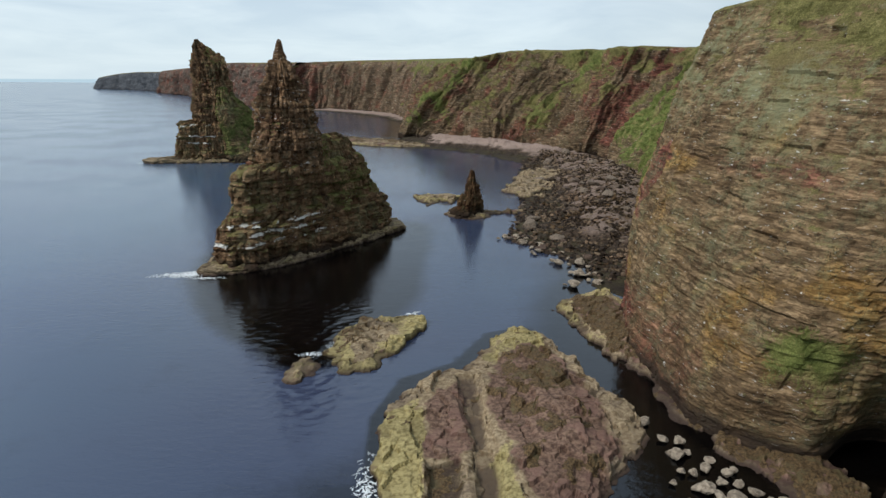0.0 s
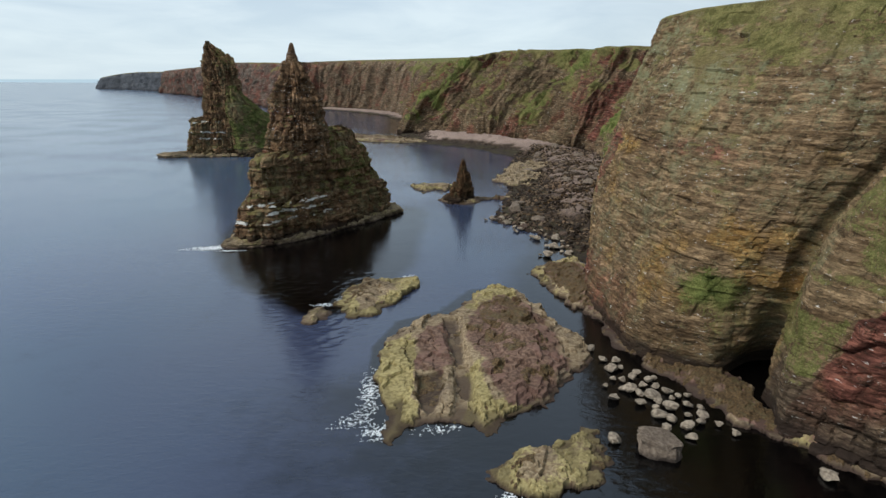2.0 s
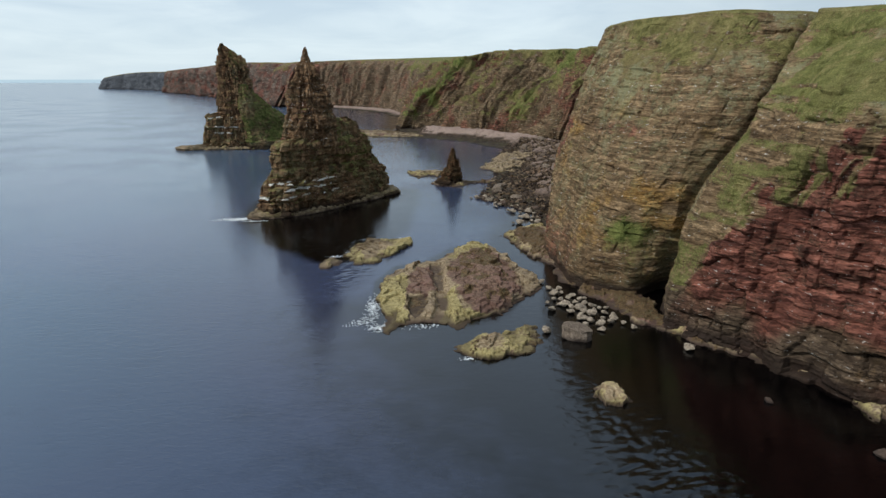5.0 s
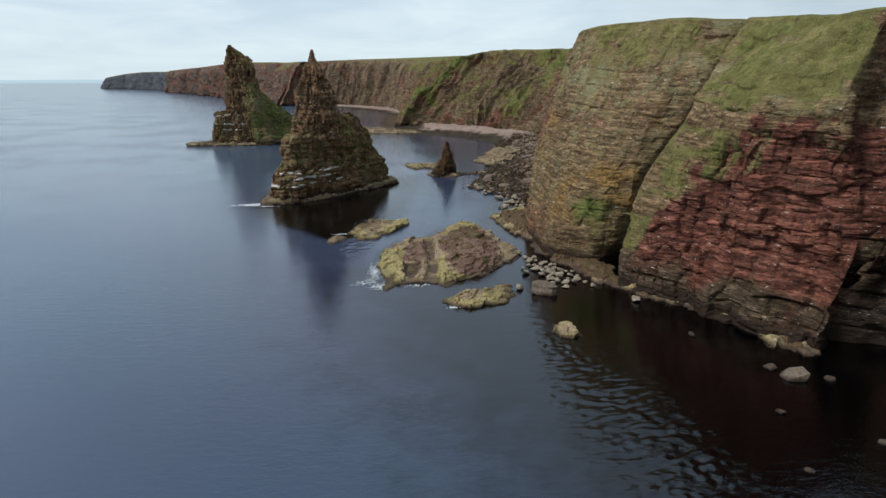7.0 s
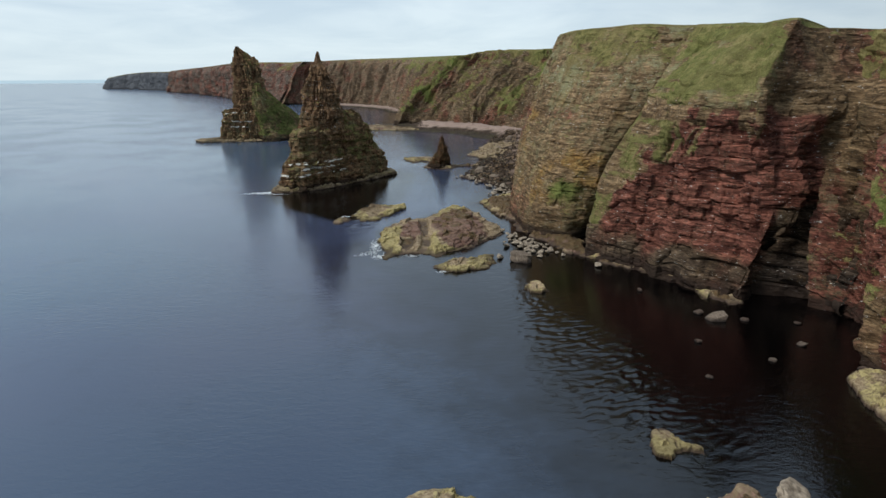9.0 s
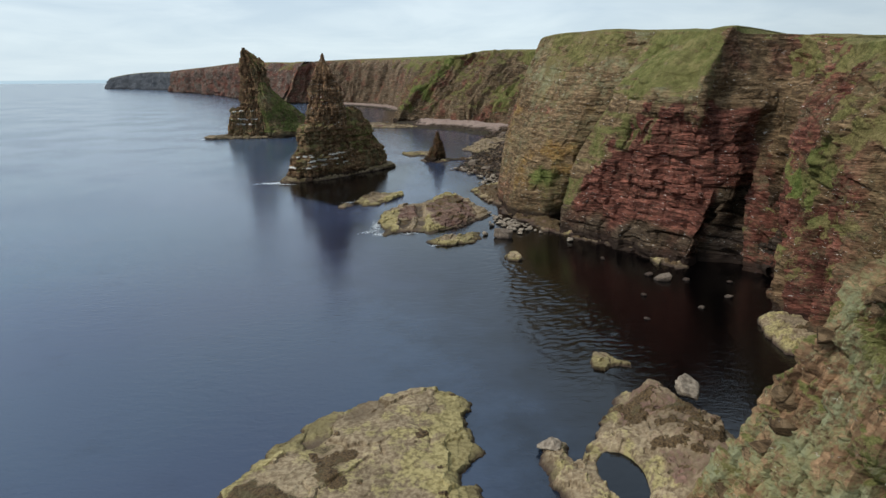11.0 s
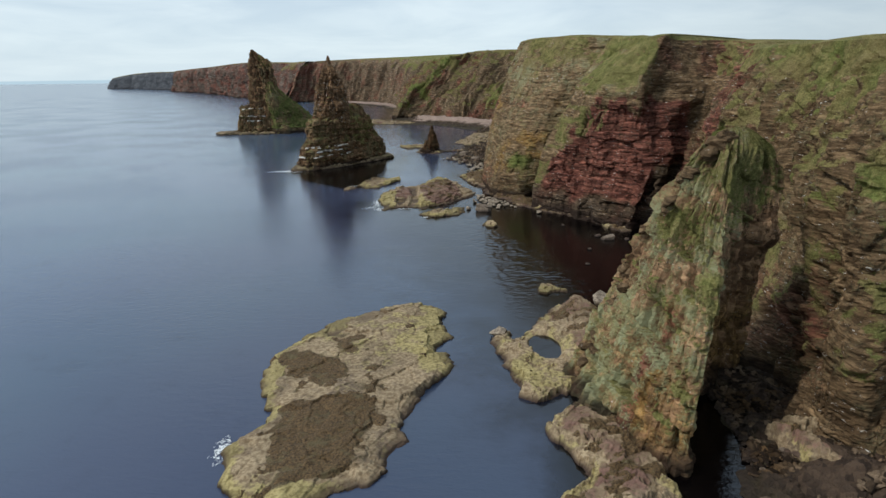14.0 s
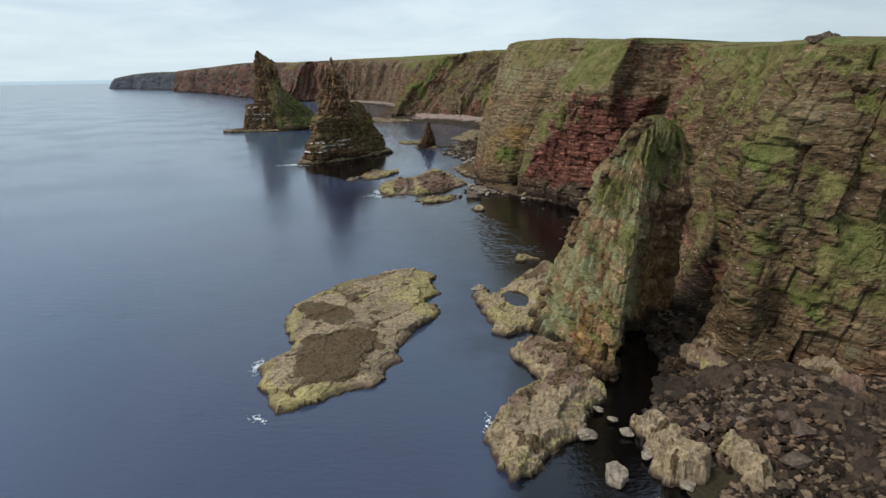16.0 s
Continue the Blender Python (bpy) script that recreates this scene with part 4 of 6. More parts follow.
LOW = [(-60.2, 150.6), (-55.5, 149.6), (-50.2, 150.8), (-43, 157), (-35.5, 166), (-27, 177), (-18.2, 193), (-17.2, 201), (-24, 207), (-38, 204), (-52, 194), (-61, 172)]
loft("lower_tier", [(-1, LOW), (6.8, inset(LOW, 0.1)), (7.2, inset(LOW, 1.1)), (11.4, inset(LOW, 1.3)), (12.0, inset(LOW, 2.2)), (12.6, inset(LOW, 6))], big_stack, 0.36, 0.32, 0.75, 23, "dark blocky rock with ledges streaked white with droppings", red=0.10, dark=0.50, block=(3.4, 4.6), grass=-0.02, lush=0.0, weights=(0.3, 2.6, 2.6, 1.0, 0.15, 0.9, 0.8),
     guano=white_lines((12.0, 7.1, 9.6), lambda x: 1.3 * smooth(-30, -37, x)))
UP0 = [(-56.0, 155.0), (-52, 154), (-47, 157.2), (-41, 163.4), (-34, 172), (-27, 180), (-20, 193), (-19.5, 200), (-25, 205), (-38, 201), (-50, 190), (-56.5, 173)]
UP1 = [(-55.4, 155.8), (-51, 155), (-46, 158.6), (-40, 164.6), (-34, 173), (-28.5, 182), (-26, 191), (-26, 196), (-30, 200), (-38, 198), (-49, 188), (-55.4, 173)]
loft("upper_tier", [(10.5, UP0), (17.4, [(0.5 * a + 0.5 * c, 0.5 * b + 0.5 * d) for (a, b), (c, d) in zip(UP0, UP1)]), (24.9, UP1), (25.6, inset(UP1, 1.0)), (26.2, inset(UP1, 5))], big_stack, 0.36, 0.32, 0.75, 27, "greenish brown rock wall below a flat terrace", red=0.08, dark=0.42, block=(3.6, 4.2), weights=(0.3, 2.6, 2.6, 1.0, 0.15, 0.9, 0.8), grass=lambda x, y, z: 0.12 + 0.35 * smooth(-40, -30, x), lush=0.2,
     guano=white_lines((17.4,), lambda x: 1.2 * smooth(-46, -51, x)))
SH0 = [(-40, 166.5), (-35, 172.2), (-30, 180), (-25.5, 190), (-25.5, 196), (-32, 198), (-38, 190), (-42, 176)]
SH1 = [(-38, 172), (-35.5, 176), (-33, 181), (-31, 187), (-31, 189), (-33, 190), (-35, 187), (-38.5, 178)]
loft("shoulder", [(22, SH0), (26, [(0.75 * a + 0.25 * c, 0.75 * b + 0.25 * d) for (a, b), (c, d) in zip(SH0, SH1)]), (31.5, [(0.2 * a + 0.8 * c, 0.2 * b + 0.8 * d) for (a, b), (c, d) in zip(SH0, SH1)]), (33.0, inset(SH1, 0.8)), (33.8, inset(SH1, 3))],
     big_stack, 0.34, 0.32, 0.55, 28, "ragged turfed shoulder beside the tower", red=0.05, dark=0.3, block=(3.6, 2.2), grass=0.22, lush=0.3)


def tower_ring(z, x0, x1, y0, y1, cut=0.28):
    dx, dy = cut * (x1 - x0), cut * (y1 - y0)
    return (z, [(x0, y0 + dy), (x0 + dx, y0), (x1 - dx, y0 + 0.6 * dy), (x1, y0 + 1.8 * dy), (x1, y1 - dy), (x1 - dx, y1), (x0 + dx, y1), (x0, y1 - dy)])


loft("tower", [tower_ring(24, -53.6, -34.2, 161, 178), tower_ring(28, -53.0, -34.2, 161.5, 178), tower_ring(34.5, -51.6, -34.4, 162, 177), tower_ring(35.2, -51.0, -35.0, 162.8, 176.5), tower_ring(43.5, -49.8, -36.4, 163.5, 175), tower_ring(44, -49.2, -37.2, 164, 174.5),
    tower_ring(50, -47.4, -39.2, 165.5, 173), tower_ring(53.8, -46.6, -40.6, 166.4, 172), tower_ring(54.4, -45.4, -42.0, 167, 171.5), tower_ring(57, -44.9, -42.9, 168, 170.6), tower_ring(59.3, -44.4, -43.2, 168.7, 170.0), tower_ring(60.2, -44.0, -43.6, 169, 169.6)],
    big_stack, 0.3, 0.28, 0.7, 29, "red-brown jointed rock tower", red=0.26, dark=0.42, block=(4.0, 2.0), grass=-0.15, lichen=0.4, soft=0.6, rib=1.0, weights=(0.3, 2.4, 2.2, 1.0, 0.2, 0.9, 0.8), guano=lambda x, y, z: 0.2 + 0 * x)

far_stack = thing("sea_stack", "sharp-peaked brown sea stack with a green grassy flank", "sea stack", "sea stacks")
FL = [(-176, 357), (-168, 352), (-157, 354), (-140, 356), (-122, 360), (-112, 374), (-112, 392), (-130, 398), (-156, 388), (-168, 368)]
loft("wave_cut_ledge", [(-3, inset(FL, -1)), (0.6, FL), (1.4, inset(FL, 0.8)), (2.0, inset(FL, 6))], far_stack, 0.7, 0.5, 0.5, 30, "pale tide-washed ledge at the waterline", red=0.0, ochre=0.3, grass=-0.4, block=(1.4, 3.0), material=REEF)
FB = [(-156.5, 360), (-152, 357.5), (-143, 358.5), (-133, 360), (-121, 363), (-118, 374), (-122, 388), (-140, 390), (-154, 384), (-157, 370)]
loft("lower_block", [(-1, FB), (10.4, inset(FB, 0.3)), (10.9, inset(FB, 1.4)), (21.2, inset(FB, 1.8)), (22.2, inset(FB, 3.4)), (23.4, inset(FB, 9))], far_stack, 0.5, 0.45, 0.9, 31, "ledged rock with white droppings", red=0.12, dark=0.50, block=(5.0, 3.2), weights=(0.3, 2.6, 2.4, 1.0, 0.2, 0.9, 0.8), grass=0.05, lush=0.2,
     guano=white_lines((21.4, 10.8, 15), lambda x: 1.3 * smooth(-128, -136, x)))
loft("tower", [tower_ring(20, -146.5, -122, 361, 380), tower_ring(30, -146, -122.5, 361.5, 379), tower_ring(45, -145, -123.5, 362.5, 378), tower_ring(46, -144.6, -124, 363.2, 377.4), tower_ring(57.5, -144.2, -126, 364, 376), tower_ring(62, -143.8, -131, 365, 375), tower_ring(66.5, -143, -136, 366, 373), tower_ring(69, -142.2, -138.6, 367.5, 371), tower_ring(71, -141.4, -140, 368.5, 369.8)],
    far_stack, 0.45, 0.42, 0.9, 37, "jointed rock with turf on its slanting top", red=0.22, dark=0.42, block=(4.6, 2.6), weights=(0.3, 2.4, 2.2, 1.0, 0.2, 0.9, 0.8), grass=lambda x, y, z: -0.06 + 0.4 * smooth(50, 58, z + 0.5 * (x + 130)) * smooth(-140, -134, x), lush=0.4, soft=0.7, rib=1.0)
stack_body("grassy_flank", [(-3, -128, -88, 382, 18, 0.7), (3, -128, -90, 382, 17, 0.7), (12, -129, -97, 380, 14, 0.7), (22, -130, -106, 374, 12, 0.6), (31, -131, -115, 370, 9, 0.5), (38, -131, -121, 368, 6, 0.4), (44, -131, -124, 368, 3, 0.3)],
    far_stack, 150, 0.8, 0.5, 41, "steep bright green grass slope", grass=0.62, lush=0.8, dark=0.1)

far_stack.location = (-3.6, 0, 0.8)

small_stack = thing("sea_stack", "small dark pointed rock pinnacle standing in the shallows", "sea stack", "sea stacks")
loft("pinnacle", [tower_ring(-2, 5.5, 18.5, 212, 224), tower_ring(1.0, 6.5, 17.5, 213, 223), tower_ring(1.6, 8.0, 16.8, 214.5, 221.5), tower_ring(7.2, 8.8, 16.2, 215, 221), tower_ring(7.8, 9.8, 15.8, 215.4, 220.6), tower_ring(12, 10.4, 15.0, 216, 220), tower_ring(12.5, 10.6, 14.0, 216.2, 219.8), tower_ring(15.6, 11.2, 13.4, 216.8, 219), tower_ring(17.8, 11.6, 12.4, 217.5, 218.4)],
    small_stack, 0.3, 0.3, 0.75, 43, "dark wet pinnacle", red=0.15, scale=0.6, dark=0.95, grass=-0.3, block=(3.6, 2.4), weights=(0.6, 3.0, 2.6, 1.0, 0.3, 0.9, 0.8), soft=0.4)

fin = thing("rock_fin", "leaning greenish grey sandstone fin with a blocky ragged crest", "rock pinnacle")
loft("blade", [
    (-3, [(34, -80), (36, -95), (41, -104.5), (47, -107), (50.4, -100), (52.6, -90), (63, -82), (67, -78), (50, -77)]),
    (4, [(38.2, -81), (39.5, -94), (42.5, -103.5), (47.5, -106.8), (50.4, -100), (52.6, -90), (63, -82), (67, -78), (50, -77.5)]),
    (10.6, [(40.6, -83), (42.0, -95), (44, -103.2), (48, -106.6), (50.4, -100), (52.8, -90), (63, -82.5), (67, -79), (51, -78.5)]),
    (22, [(44.2, -85), (45.2, -95), (46.8, -101.5), (48.6, -106.2), (50.6, -100.8), (53.6, -92), (64, -85.5), (67, -80.5), (53, -80)]),
    (29, [(46.8, -87), (48.2, -94), (49.8, -98.2), (51.4, -100.3), (52.8, -98), (55.8, -93.5), (65, -88.5), (67, -82), (54, -82)]),
    (36, [(49.8, -88.5), (51.2, -92.3), (52.4, -95.2), (53.8, -96), (55.0, -94.8), (57.5, -92), (64, -89), (65, -84), (56, -84.5)]),
    (40, [(52, -89.5), (53.2, -91.6), (54.2, -92.8), (55.3, -93), (56.8, -92.5), (59, -91.5), (61.5, -90.5), (61.5, -87), (57, -87)]),
    (42.2, [(54.4, -90.3), (54.9, -91), (55.4, -91.5), (56.0, -91.6), (56.8, -91.3), (57.6, -91), (58.4, -90.6), (58, -89.6), (56.5, -89.5)]),
    (42.8, [(55.6, -90.5), (55.8, -90.8), (56.0, -91), (56.2, -91), (56.5, -90.9), (56.8, -90.8), (57, -90.6), (56.9, -90.3), (56.3, -90.2)])],
    # pale lichen on the west face; the browner east side paints in its shade
    fin, 0.28, 0.26, 0.62, 47, "", block=(4.6, 2.8), weights=(1.8, 2.6, 2.2, 0.9, 0.5, 1.0), soft=0.5, rib=0.1, scale=0.85, tilt=(0.22, 0.0), slim=9.0, lush=0.32, lichen=lambda x, y, z: 0.15 + 1.3 * smooth(4.0, 0.5, x - np.interp(z, [0, 22, 36, 42], [48, 49.2, 54.2, 57]) - 0.35 * (y + 105)), dark=0.0, material=STACK_ROCK,
    grass=lambda x, y, z: 0.22 + 0.24 * smooth(20, 34, z) + 0.4 * fbm(x / 4, y / 4, z / 6, 3, 139) - 0.35 * smooth(56, 60, x) * smooth(34, 28, z) - 0.25 * smooth(8, 4, z),
    red=lambda x, y, z: 0.55 * smooth(3.0, 1.0, np.abs(y + 99.2 - 1.2 * vnoise(z / 5, y / 5, 0 * z, 2))) * smooth(23, 18, z) * smooth(50, 47, x) + 0.22 * smooth(54, 58, x) * smooth(40, 30, z) + 0.10,
    ochre=lambda x, y, z: 0.18 + 0.35 * smooth(24, 10, z) + 0.5 * smooth(3.6, 1.0, np.abs(y + 99.2)) * smooth(24, 18, z) * smooth(50, 47, x))

# ---- reefs and skerries ----


def outline_distance(x, y, poly):
    """Signed distance to an outline, positive inside."""
    p = np.array(poly, float)
    best, inside = np.full(x.shape, 1e9), np.zeros(x.shape, bool)
    for (ax, ay), (bx, by) in zip(p, np.roll(p, -1, 0)):
        ex, ey = bx - ax, by - ay
        t = np.clip(((x - ax) * ex + (y - ay) * ey) / (ex * ex + ey * ey + 1e-9), 0, 1)
        best = np.minimum(best, np.hypot(x - ax - t * ex, y - ay - t * ey))
        cross = ((ay > y) != (by > y)) & (x < (bx - ax) * (y - ay) / (by - ay + 1e-12) + ax)
        inside ^= cross
    return np.where(inside, best, -best)


def rock_cells(x, y, size, seed, stretch=1.0, strike=0.0):
    """Fractured plates: for each place its plate's random number, the plate's middle, and how near the next plate is (metres)."""
    ca, sa = math.cos(strike), math.sin(strike)
    u, v = (x * ca + y * sa) / (size * stretch), (y * ca - x * sa) / size
    ui, vi = np.floor(u), np.floor(v)
    first, second = np.full(x.shape, 1e9), np.full(x.shape, 1e9)
    num, mu, mv = np.zeros(x.shape), np.zeros(x.shape), np.zeros(x.shape)
    for du in (-1, 0, 1):
        for dv in (-1, 0, 1):
            a, b = ui + du, vi + dv
            pu, pv = a + 0.1 + 0.8 * hash01(a, b, seed=seed), b + 0.1 + 0.8 * hash01(a, b, seed=seed + 1)
            q = np.hypot(u - pu, v - pv)
            near = q < first
            second = np.where(near, first, np.minimum(second, q))
            num, mu, mv = np.where(near, hash01(a, b, seed=seed + 2), num), np.where(near, pu, mu), np.where(near, pv, mv)
            first = np.where(near, q, first)
    cu, cv = mu * size * stretch, mv * size
    return num, cu * ca - cv * sa, cu * sa + cv * ca, (second - first) * size


def reef(name, poly, high, step, seed, label, category="reef", dip=(0.0, 0.0), bed=0.7, edge=1.8, wobble=1.3, weed=0.0, maroon=0.0, algae=0.6, shape=None, group="", kind="", material=None, pale=None, weed_at=None, maroon_at=None, algae_at=None, strike=1.2, plate=3.4, joints=1.0):
    """A low fractured rock with a stepped top: an outline, its height, the way its beds dip and its joints run."""
    p = np.array(poly, float)
    lo, hi = p.min(0) - 4, p.max(0) + 4
    xs, ys = np.arange(lo[0], hi[0], step), np.arange(lo[1], hi[1], step)
    x, y = np.meshgrid(xs, ys, indexing="ij")
    o = 0 * x
    # joints wander a little
    jx, jy = x + 0.8 * fbm(x / 3, y / 3, o, 4, seed + 21), y + 0.8 * fbm(x / 3, y / 3, o, 4, seed + 22)
    n1, cx, cy, e1 = rock_cells(jx, jy, plate, seed + 20, 1.9, strike)
    n2, _, _, e2 = rock_cells(jx, jy, 0.38 * plate, seed + 25, 1.5, strike + 0.2)

    def border(a, b):
        return outline_distance(a, b, p) + 0.9 * wobble * fbm(a / 5, b / 5, 0 * a, 3, seed)

    own, plates = border(x, y), border(cx, cy)
    rag = 0.5 * fbm(x / 1.3, y / 1.3, o, 3, seed + 3)
    d = np.where(own < 4, 0.55 * own + 0.45 * np.clip(plates, own - 2.2, own + 1.2) + 0.45 * rag + 0.25 * (n2 - 0.5), own)
    c = p.mean(0)
    plane = dip[0] * (x - c[0]) + dip[1] * (y - c[1])
    z = high * (1 - np.exp(-np.maximum(d, 0) / edge)) + 0.45 * fbm(x / 8, y / 8, o, 3, seed + 5) * smooth(0, 4, d) + plane * smooth(0, 5, d)
    if shape is not None:
        z = z + shape(x, y, d)
    # beds break off in steps along the dip
    q = (z - 1.5 * plane + 0.4 * fbm(x / 12, y / 12, o, 2, seed + 9)) / bed + 1.1 * (n1 - 0.5) + 0.6 * joints * (n2 - 0.5)
    z = z + (0.15 + 0.40 * joints) * (1.5 * plane + bed * (np.floor(q) + smooth(0.0, 0.16, q - np.floor(q))) - z)
    tilt = (hash01(np.floor(n1 * 9999), seed=seed + 6) - 0.5) * (x - cx) + (hash01(np.floor(n1 * 9999), seed=seed + 7) - 0.5) * (y - cy)
    open_joint = smooth(0.30, 0.0, e1) * smooth(0.0, 0.45, fbm(x / 6, y / 6, o, 2, seed + 8)) * joints
    z = z + ((0.25 + 0.25 * joints) * (n1 - 0.5) + 0.10 * np.clip(tilt, -4, 4) + 0.20 * joints * (n2 - 0.5) - 0.5 * open_joint - 0.10 * joints * smooth(0.2, 0.0, e2)) * smooth(0.2, 2.0, d) + 0.05 * fbm(x / 1.1, y / 1.1, o, 3, seed + 30)
    z = np.where(d < 0.25, np.minimum(z, d * 1.3 - 0.1), np.maximum(z, 0.10 + 0.25 * smooth(0.3, 1.2, d)))
    P = np.stack([x, y, z], -1)
    big = fbm(x / 8, y / 8, o, 4, seed + 40)
    w = fbm(x / 3.5, y / 3.5, o, 3, seed + 41)
    w1 = weed_at(x + 1.2 * w, y + 1.5 * big, d) if weed_at else weed + 0.55 * big
    m1 = maroon_at(x + 1.0 * w, y + 1.5 * big, d) if maroon_at else maroon + 0.6 * fbm(x / 11, y / 11, o, 3, seed + 60)
    a1 = algae_at(x + 1.0 * w, y + 1.5 * big, d) if algae_at else algae * smooth(5.5, 0.5, d + 2 * big) + 0.1
    attrs = {
        "tone": np.clip(0.5 + 0.34 * (n1 - 0.5) + 0.22 * (n2 - 0.5) + 0.22 * w, 0, 1),
        "crack": np.clip(np.maximum(open_joint, 0.6 * joints * smooth(0.16, 0.0, e2) * smooth(0.15, 0.7, w)), 0, 1) * smooth(0.2, 1.2, d),
        "algae": np.clip(a1, 0, 1),
        "weed": np.clip(w1, 0, 1) * smooth(0.6, 2.0, d),
        "maroon": np.clip(m1, 0, 1) * smooth(0.2, 1.4, d),
        "pale": np.clip(pale(x, y, z), 0, 1) if pale else o,
    }
    if material is not None:
        return tagged(part(name, grid_mesh(name, P, attrs=attrs, keep=z > -1.6), material), label, category, group, kind)
    root = thing(name, label, category, group)
    mats = attrs["weed"] + 0.38 * fbm(x / 2.4, y / 2.4, o, 5, seed + 80) + 0.2 * (n2 - 0.5) - 0.39
    attrs["weed"] = np.clip(1.05 * attrs["weed"] + 0.12 * w, 0, 1)
    part("bedrock", grid_mesh(name, P, attrs=attrs, keep=z > -1.6), REEF, root)
    if (mats > 0).sum() > 30:
        W = P.copy()
        W[..., 2] += np.clip(mats, -0.1, 0.22) * 0.6 + 0.11 * fbm(x / 0.8, y / 0.8, o, 2, seed + 81)
        tagged(part("weed_bed", grid_mesh("weed_bed", W, keep=mats > 0.02), WEED, root, "matted dark brown seaweed"), kind="stuff")
    return root


def zone(x, y, poly, soft=1.0):
    """1 inside an outline, 0 outside, with a soft edge."""
    return smooth(-soft, soft, outline_distance(x, y, poly))


SLAB = [(-4.8, 49.3), (-7, 58), (-7.9, 67.5), (-8.3, 79.5), (-4.7, 90.6), (4.5, 96.3), (11.3, 109.3), (18, 112), (26.3, 94), (30.5, 75.3), (26.6, 65.9), (19.0, 57.2), (8.8, 49.7), (5.2, 53.4), (-0.4, 53.7)]
SLAB_MAROON = [(11, 98.5), (20.5, 100), (24.5, 83), (23.5, 69), (18.5, 57), (12.8, 55), (10.6, 64), (8.4, 76.3), (8.2, 88.5)]
SLAB_WEST = [(-2, 82), (3.9, 89.2), (4.9, 71.4), (2.6, 67.0), (-2, 67.8)]
SLAB_YELLOW = [(-9, 80), (-2.8, 83), (-1.6, 67.8), (-0.8, 53.3), (-2.5, 46), (-9, 50)]
reef("rock_slab", SLAB, 1.7, 0.22, 101, "broad tilted slab of maroon and tan rock edged with yellow algae", dip=(0.035, 0.0), bed=0.85, edge=2.0, wobble=1.6, group="reefs", strike=1.62, plate=5.0, joints=1.0,
     shape=lambda x, y, d: -1.5 * zone(x, y, [(3.2, 91), (6.3, 91), (7.8, 66), (8.0, 52), (4.6, 52), (4.9, 70)], 1.0) + 0.7 * smooth(9, 14, x) * smooth(60, 72, y) - 1.7 * zone(x, y, [(-1.4, 66.2), (3.0, 67.8), (2.9, 62.2), (0.9, 55.3), (-1.1, 59.3)], 0.9) - 0.6 * smooth(60, 50, y) - 1.0 * zone(x, y, [(21.5, 76), (32, 78), (30, 60), (19.3, 58)], 1.5),
     maroon_at=lambda x, y, d: 0.85 * zone(x, y, SLAB_MAROON, 1.2) + 0.75 * zone(x, y, SLAB_WEST, 1.0) + 0.45 * zone(x, y, [(21, 84), (26, 80), (27, 70), (22, 68)], 2.0) + 0.10 * smooth(-2, 8, x),
     weed_at=lambda x, y, d: 0.22 * zone(x, y, SLAB_MAROON, 1.5) + 0.4 * zone(x, y, [(10, 90), (13, 99), (20, 100), (21, 88), (15, 82)], 1.5) + 0.5 * zone(x, y, [(-1.4, 66.2), (3.0, 67.8), (2.9, 62.2), (0.9, 55.3), (-1.1, 59.3)], 0.8),
     algae_at=lambda x, y, d: 0.95 * zone(x, y, SLAB_YELLOW, 1.5) + 0.85 * zone(x, y, [(6.9, 69), (8.8, 70), (10.4, 57), (19, 56), (20, 46), (5, 46), (5.9, 56)], 1.2) + 0.75 * zone(x, y, [(7.5, 98), (11, 112), (19, 112), (20, 100), (11.9, 94.1)], 1.2) + 0.6 * zone(x, y, [(9, 78), (11.5, 79), (12, 73), (9.5, 73)], 0.8))
reef("skerry", [(-21.0, 101), (-17.4, 94.5), (-11.5, 92.5), (-7.5, 102), (-2.0, 117), (-5.5, 120.5), (-17.1, 116), (-21, 108)], 1.2, 0.28, 103, "low yellow-green skerry awash at its edges", dip=(-0.03, 0.02), algae=0.95, maroon=0.1, group="reefs")
reef("skerry", [(-25, 91), (-28, 97), (-24.5, 101), (-21.5, 99), (-21.8, 93)], 0.7, 0.3, 104, "low brown rock washed by waves", algae=0.3, weed=0.6, maroon=0.4, group="reefs")
reef("skerry", [(8.8, 42), (11.3, 38.5), (15.1, 37.5), (20.3, 40), (26.2, 44), (26, 51.4), (22.5, 53), (16.9, 48.4)], 1.2, 0.26, 107, "bright yellow-green algae covered skerry", algae=0.75, wobble=2.2, edge=1.5, bed=0.45, plate=2.6, group="reefs")
reef("skerry", [(29.6, 24), (30.7, 20.6), (35.5, 22.3), (36, 27), (31.5, 27.7)], 1.4, 0.22, 109, "pale cracked rock close under the cliff", algae=0.5, group="reefs")
BIG_ISLAND = [(-11.0, -113.7), (-7.8, -117.4), (-3.4, -114.0), (1.3, -110.2), (8.4, -106.0), (8.3, -101.3), (9.8, -98.6), (10.4, -93.9), (13.6, -88.5), (16.7, -80.2), (17.2, -66.9), (16.9, -52.7), (12.4, -47.9), (5.0, -48.9), (-2.0, -52.6), (-11.4, -63.6), (-14.7, -74.0), (-13.2, -83.3), (-10.7, -90.1), (-12.4, -96.1), (-13.8, -99.4), (-12.8, -107.5)]
WEED_NORTH = [(-14.3, -71.9), (-10.4, -70.9), (-7.2, -74.2), (-2.6, -73.9), (-0.4, -79.5), (-2.9, -85.0), (-6.3, -82.0), (-11.1, -80.2)]
WEED_MIDDLE = [(-8.6, -91), (-3.7, -88.5), (5.0, -89.5), (6, -96.0), (4.5, -101.1), (4, -106.5), (1.2, -109), (-5.8, -111), (-8.4, -101)]
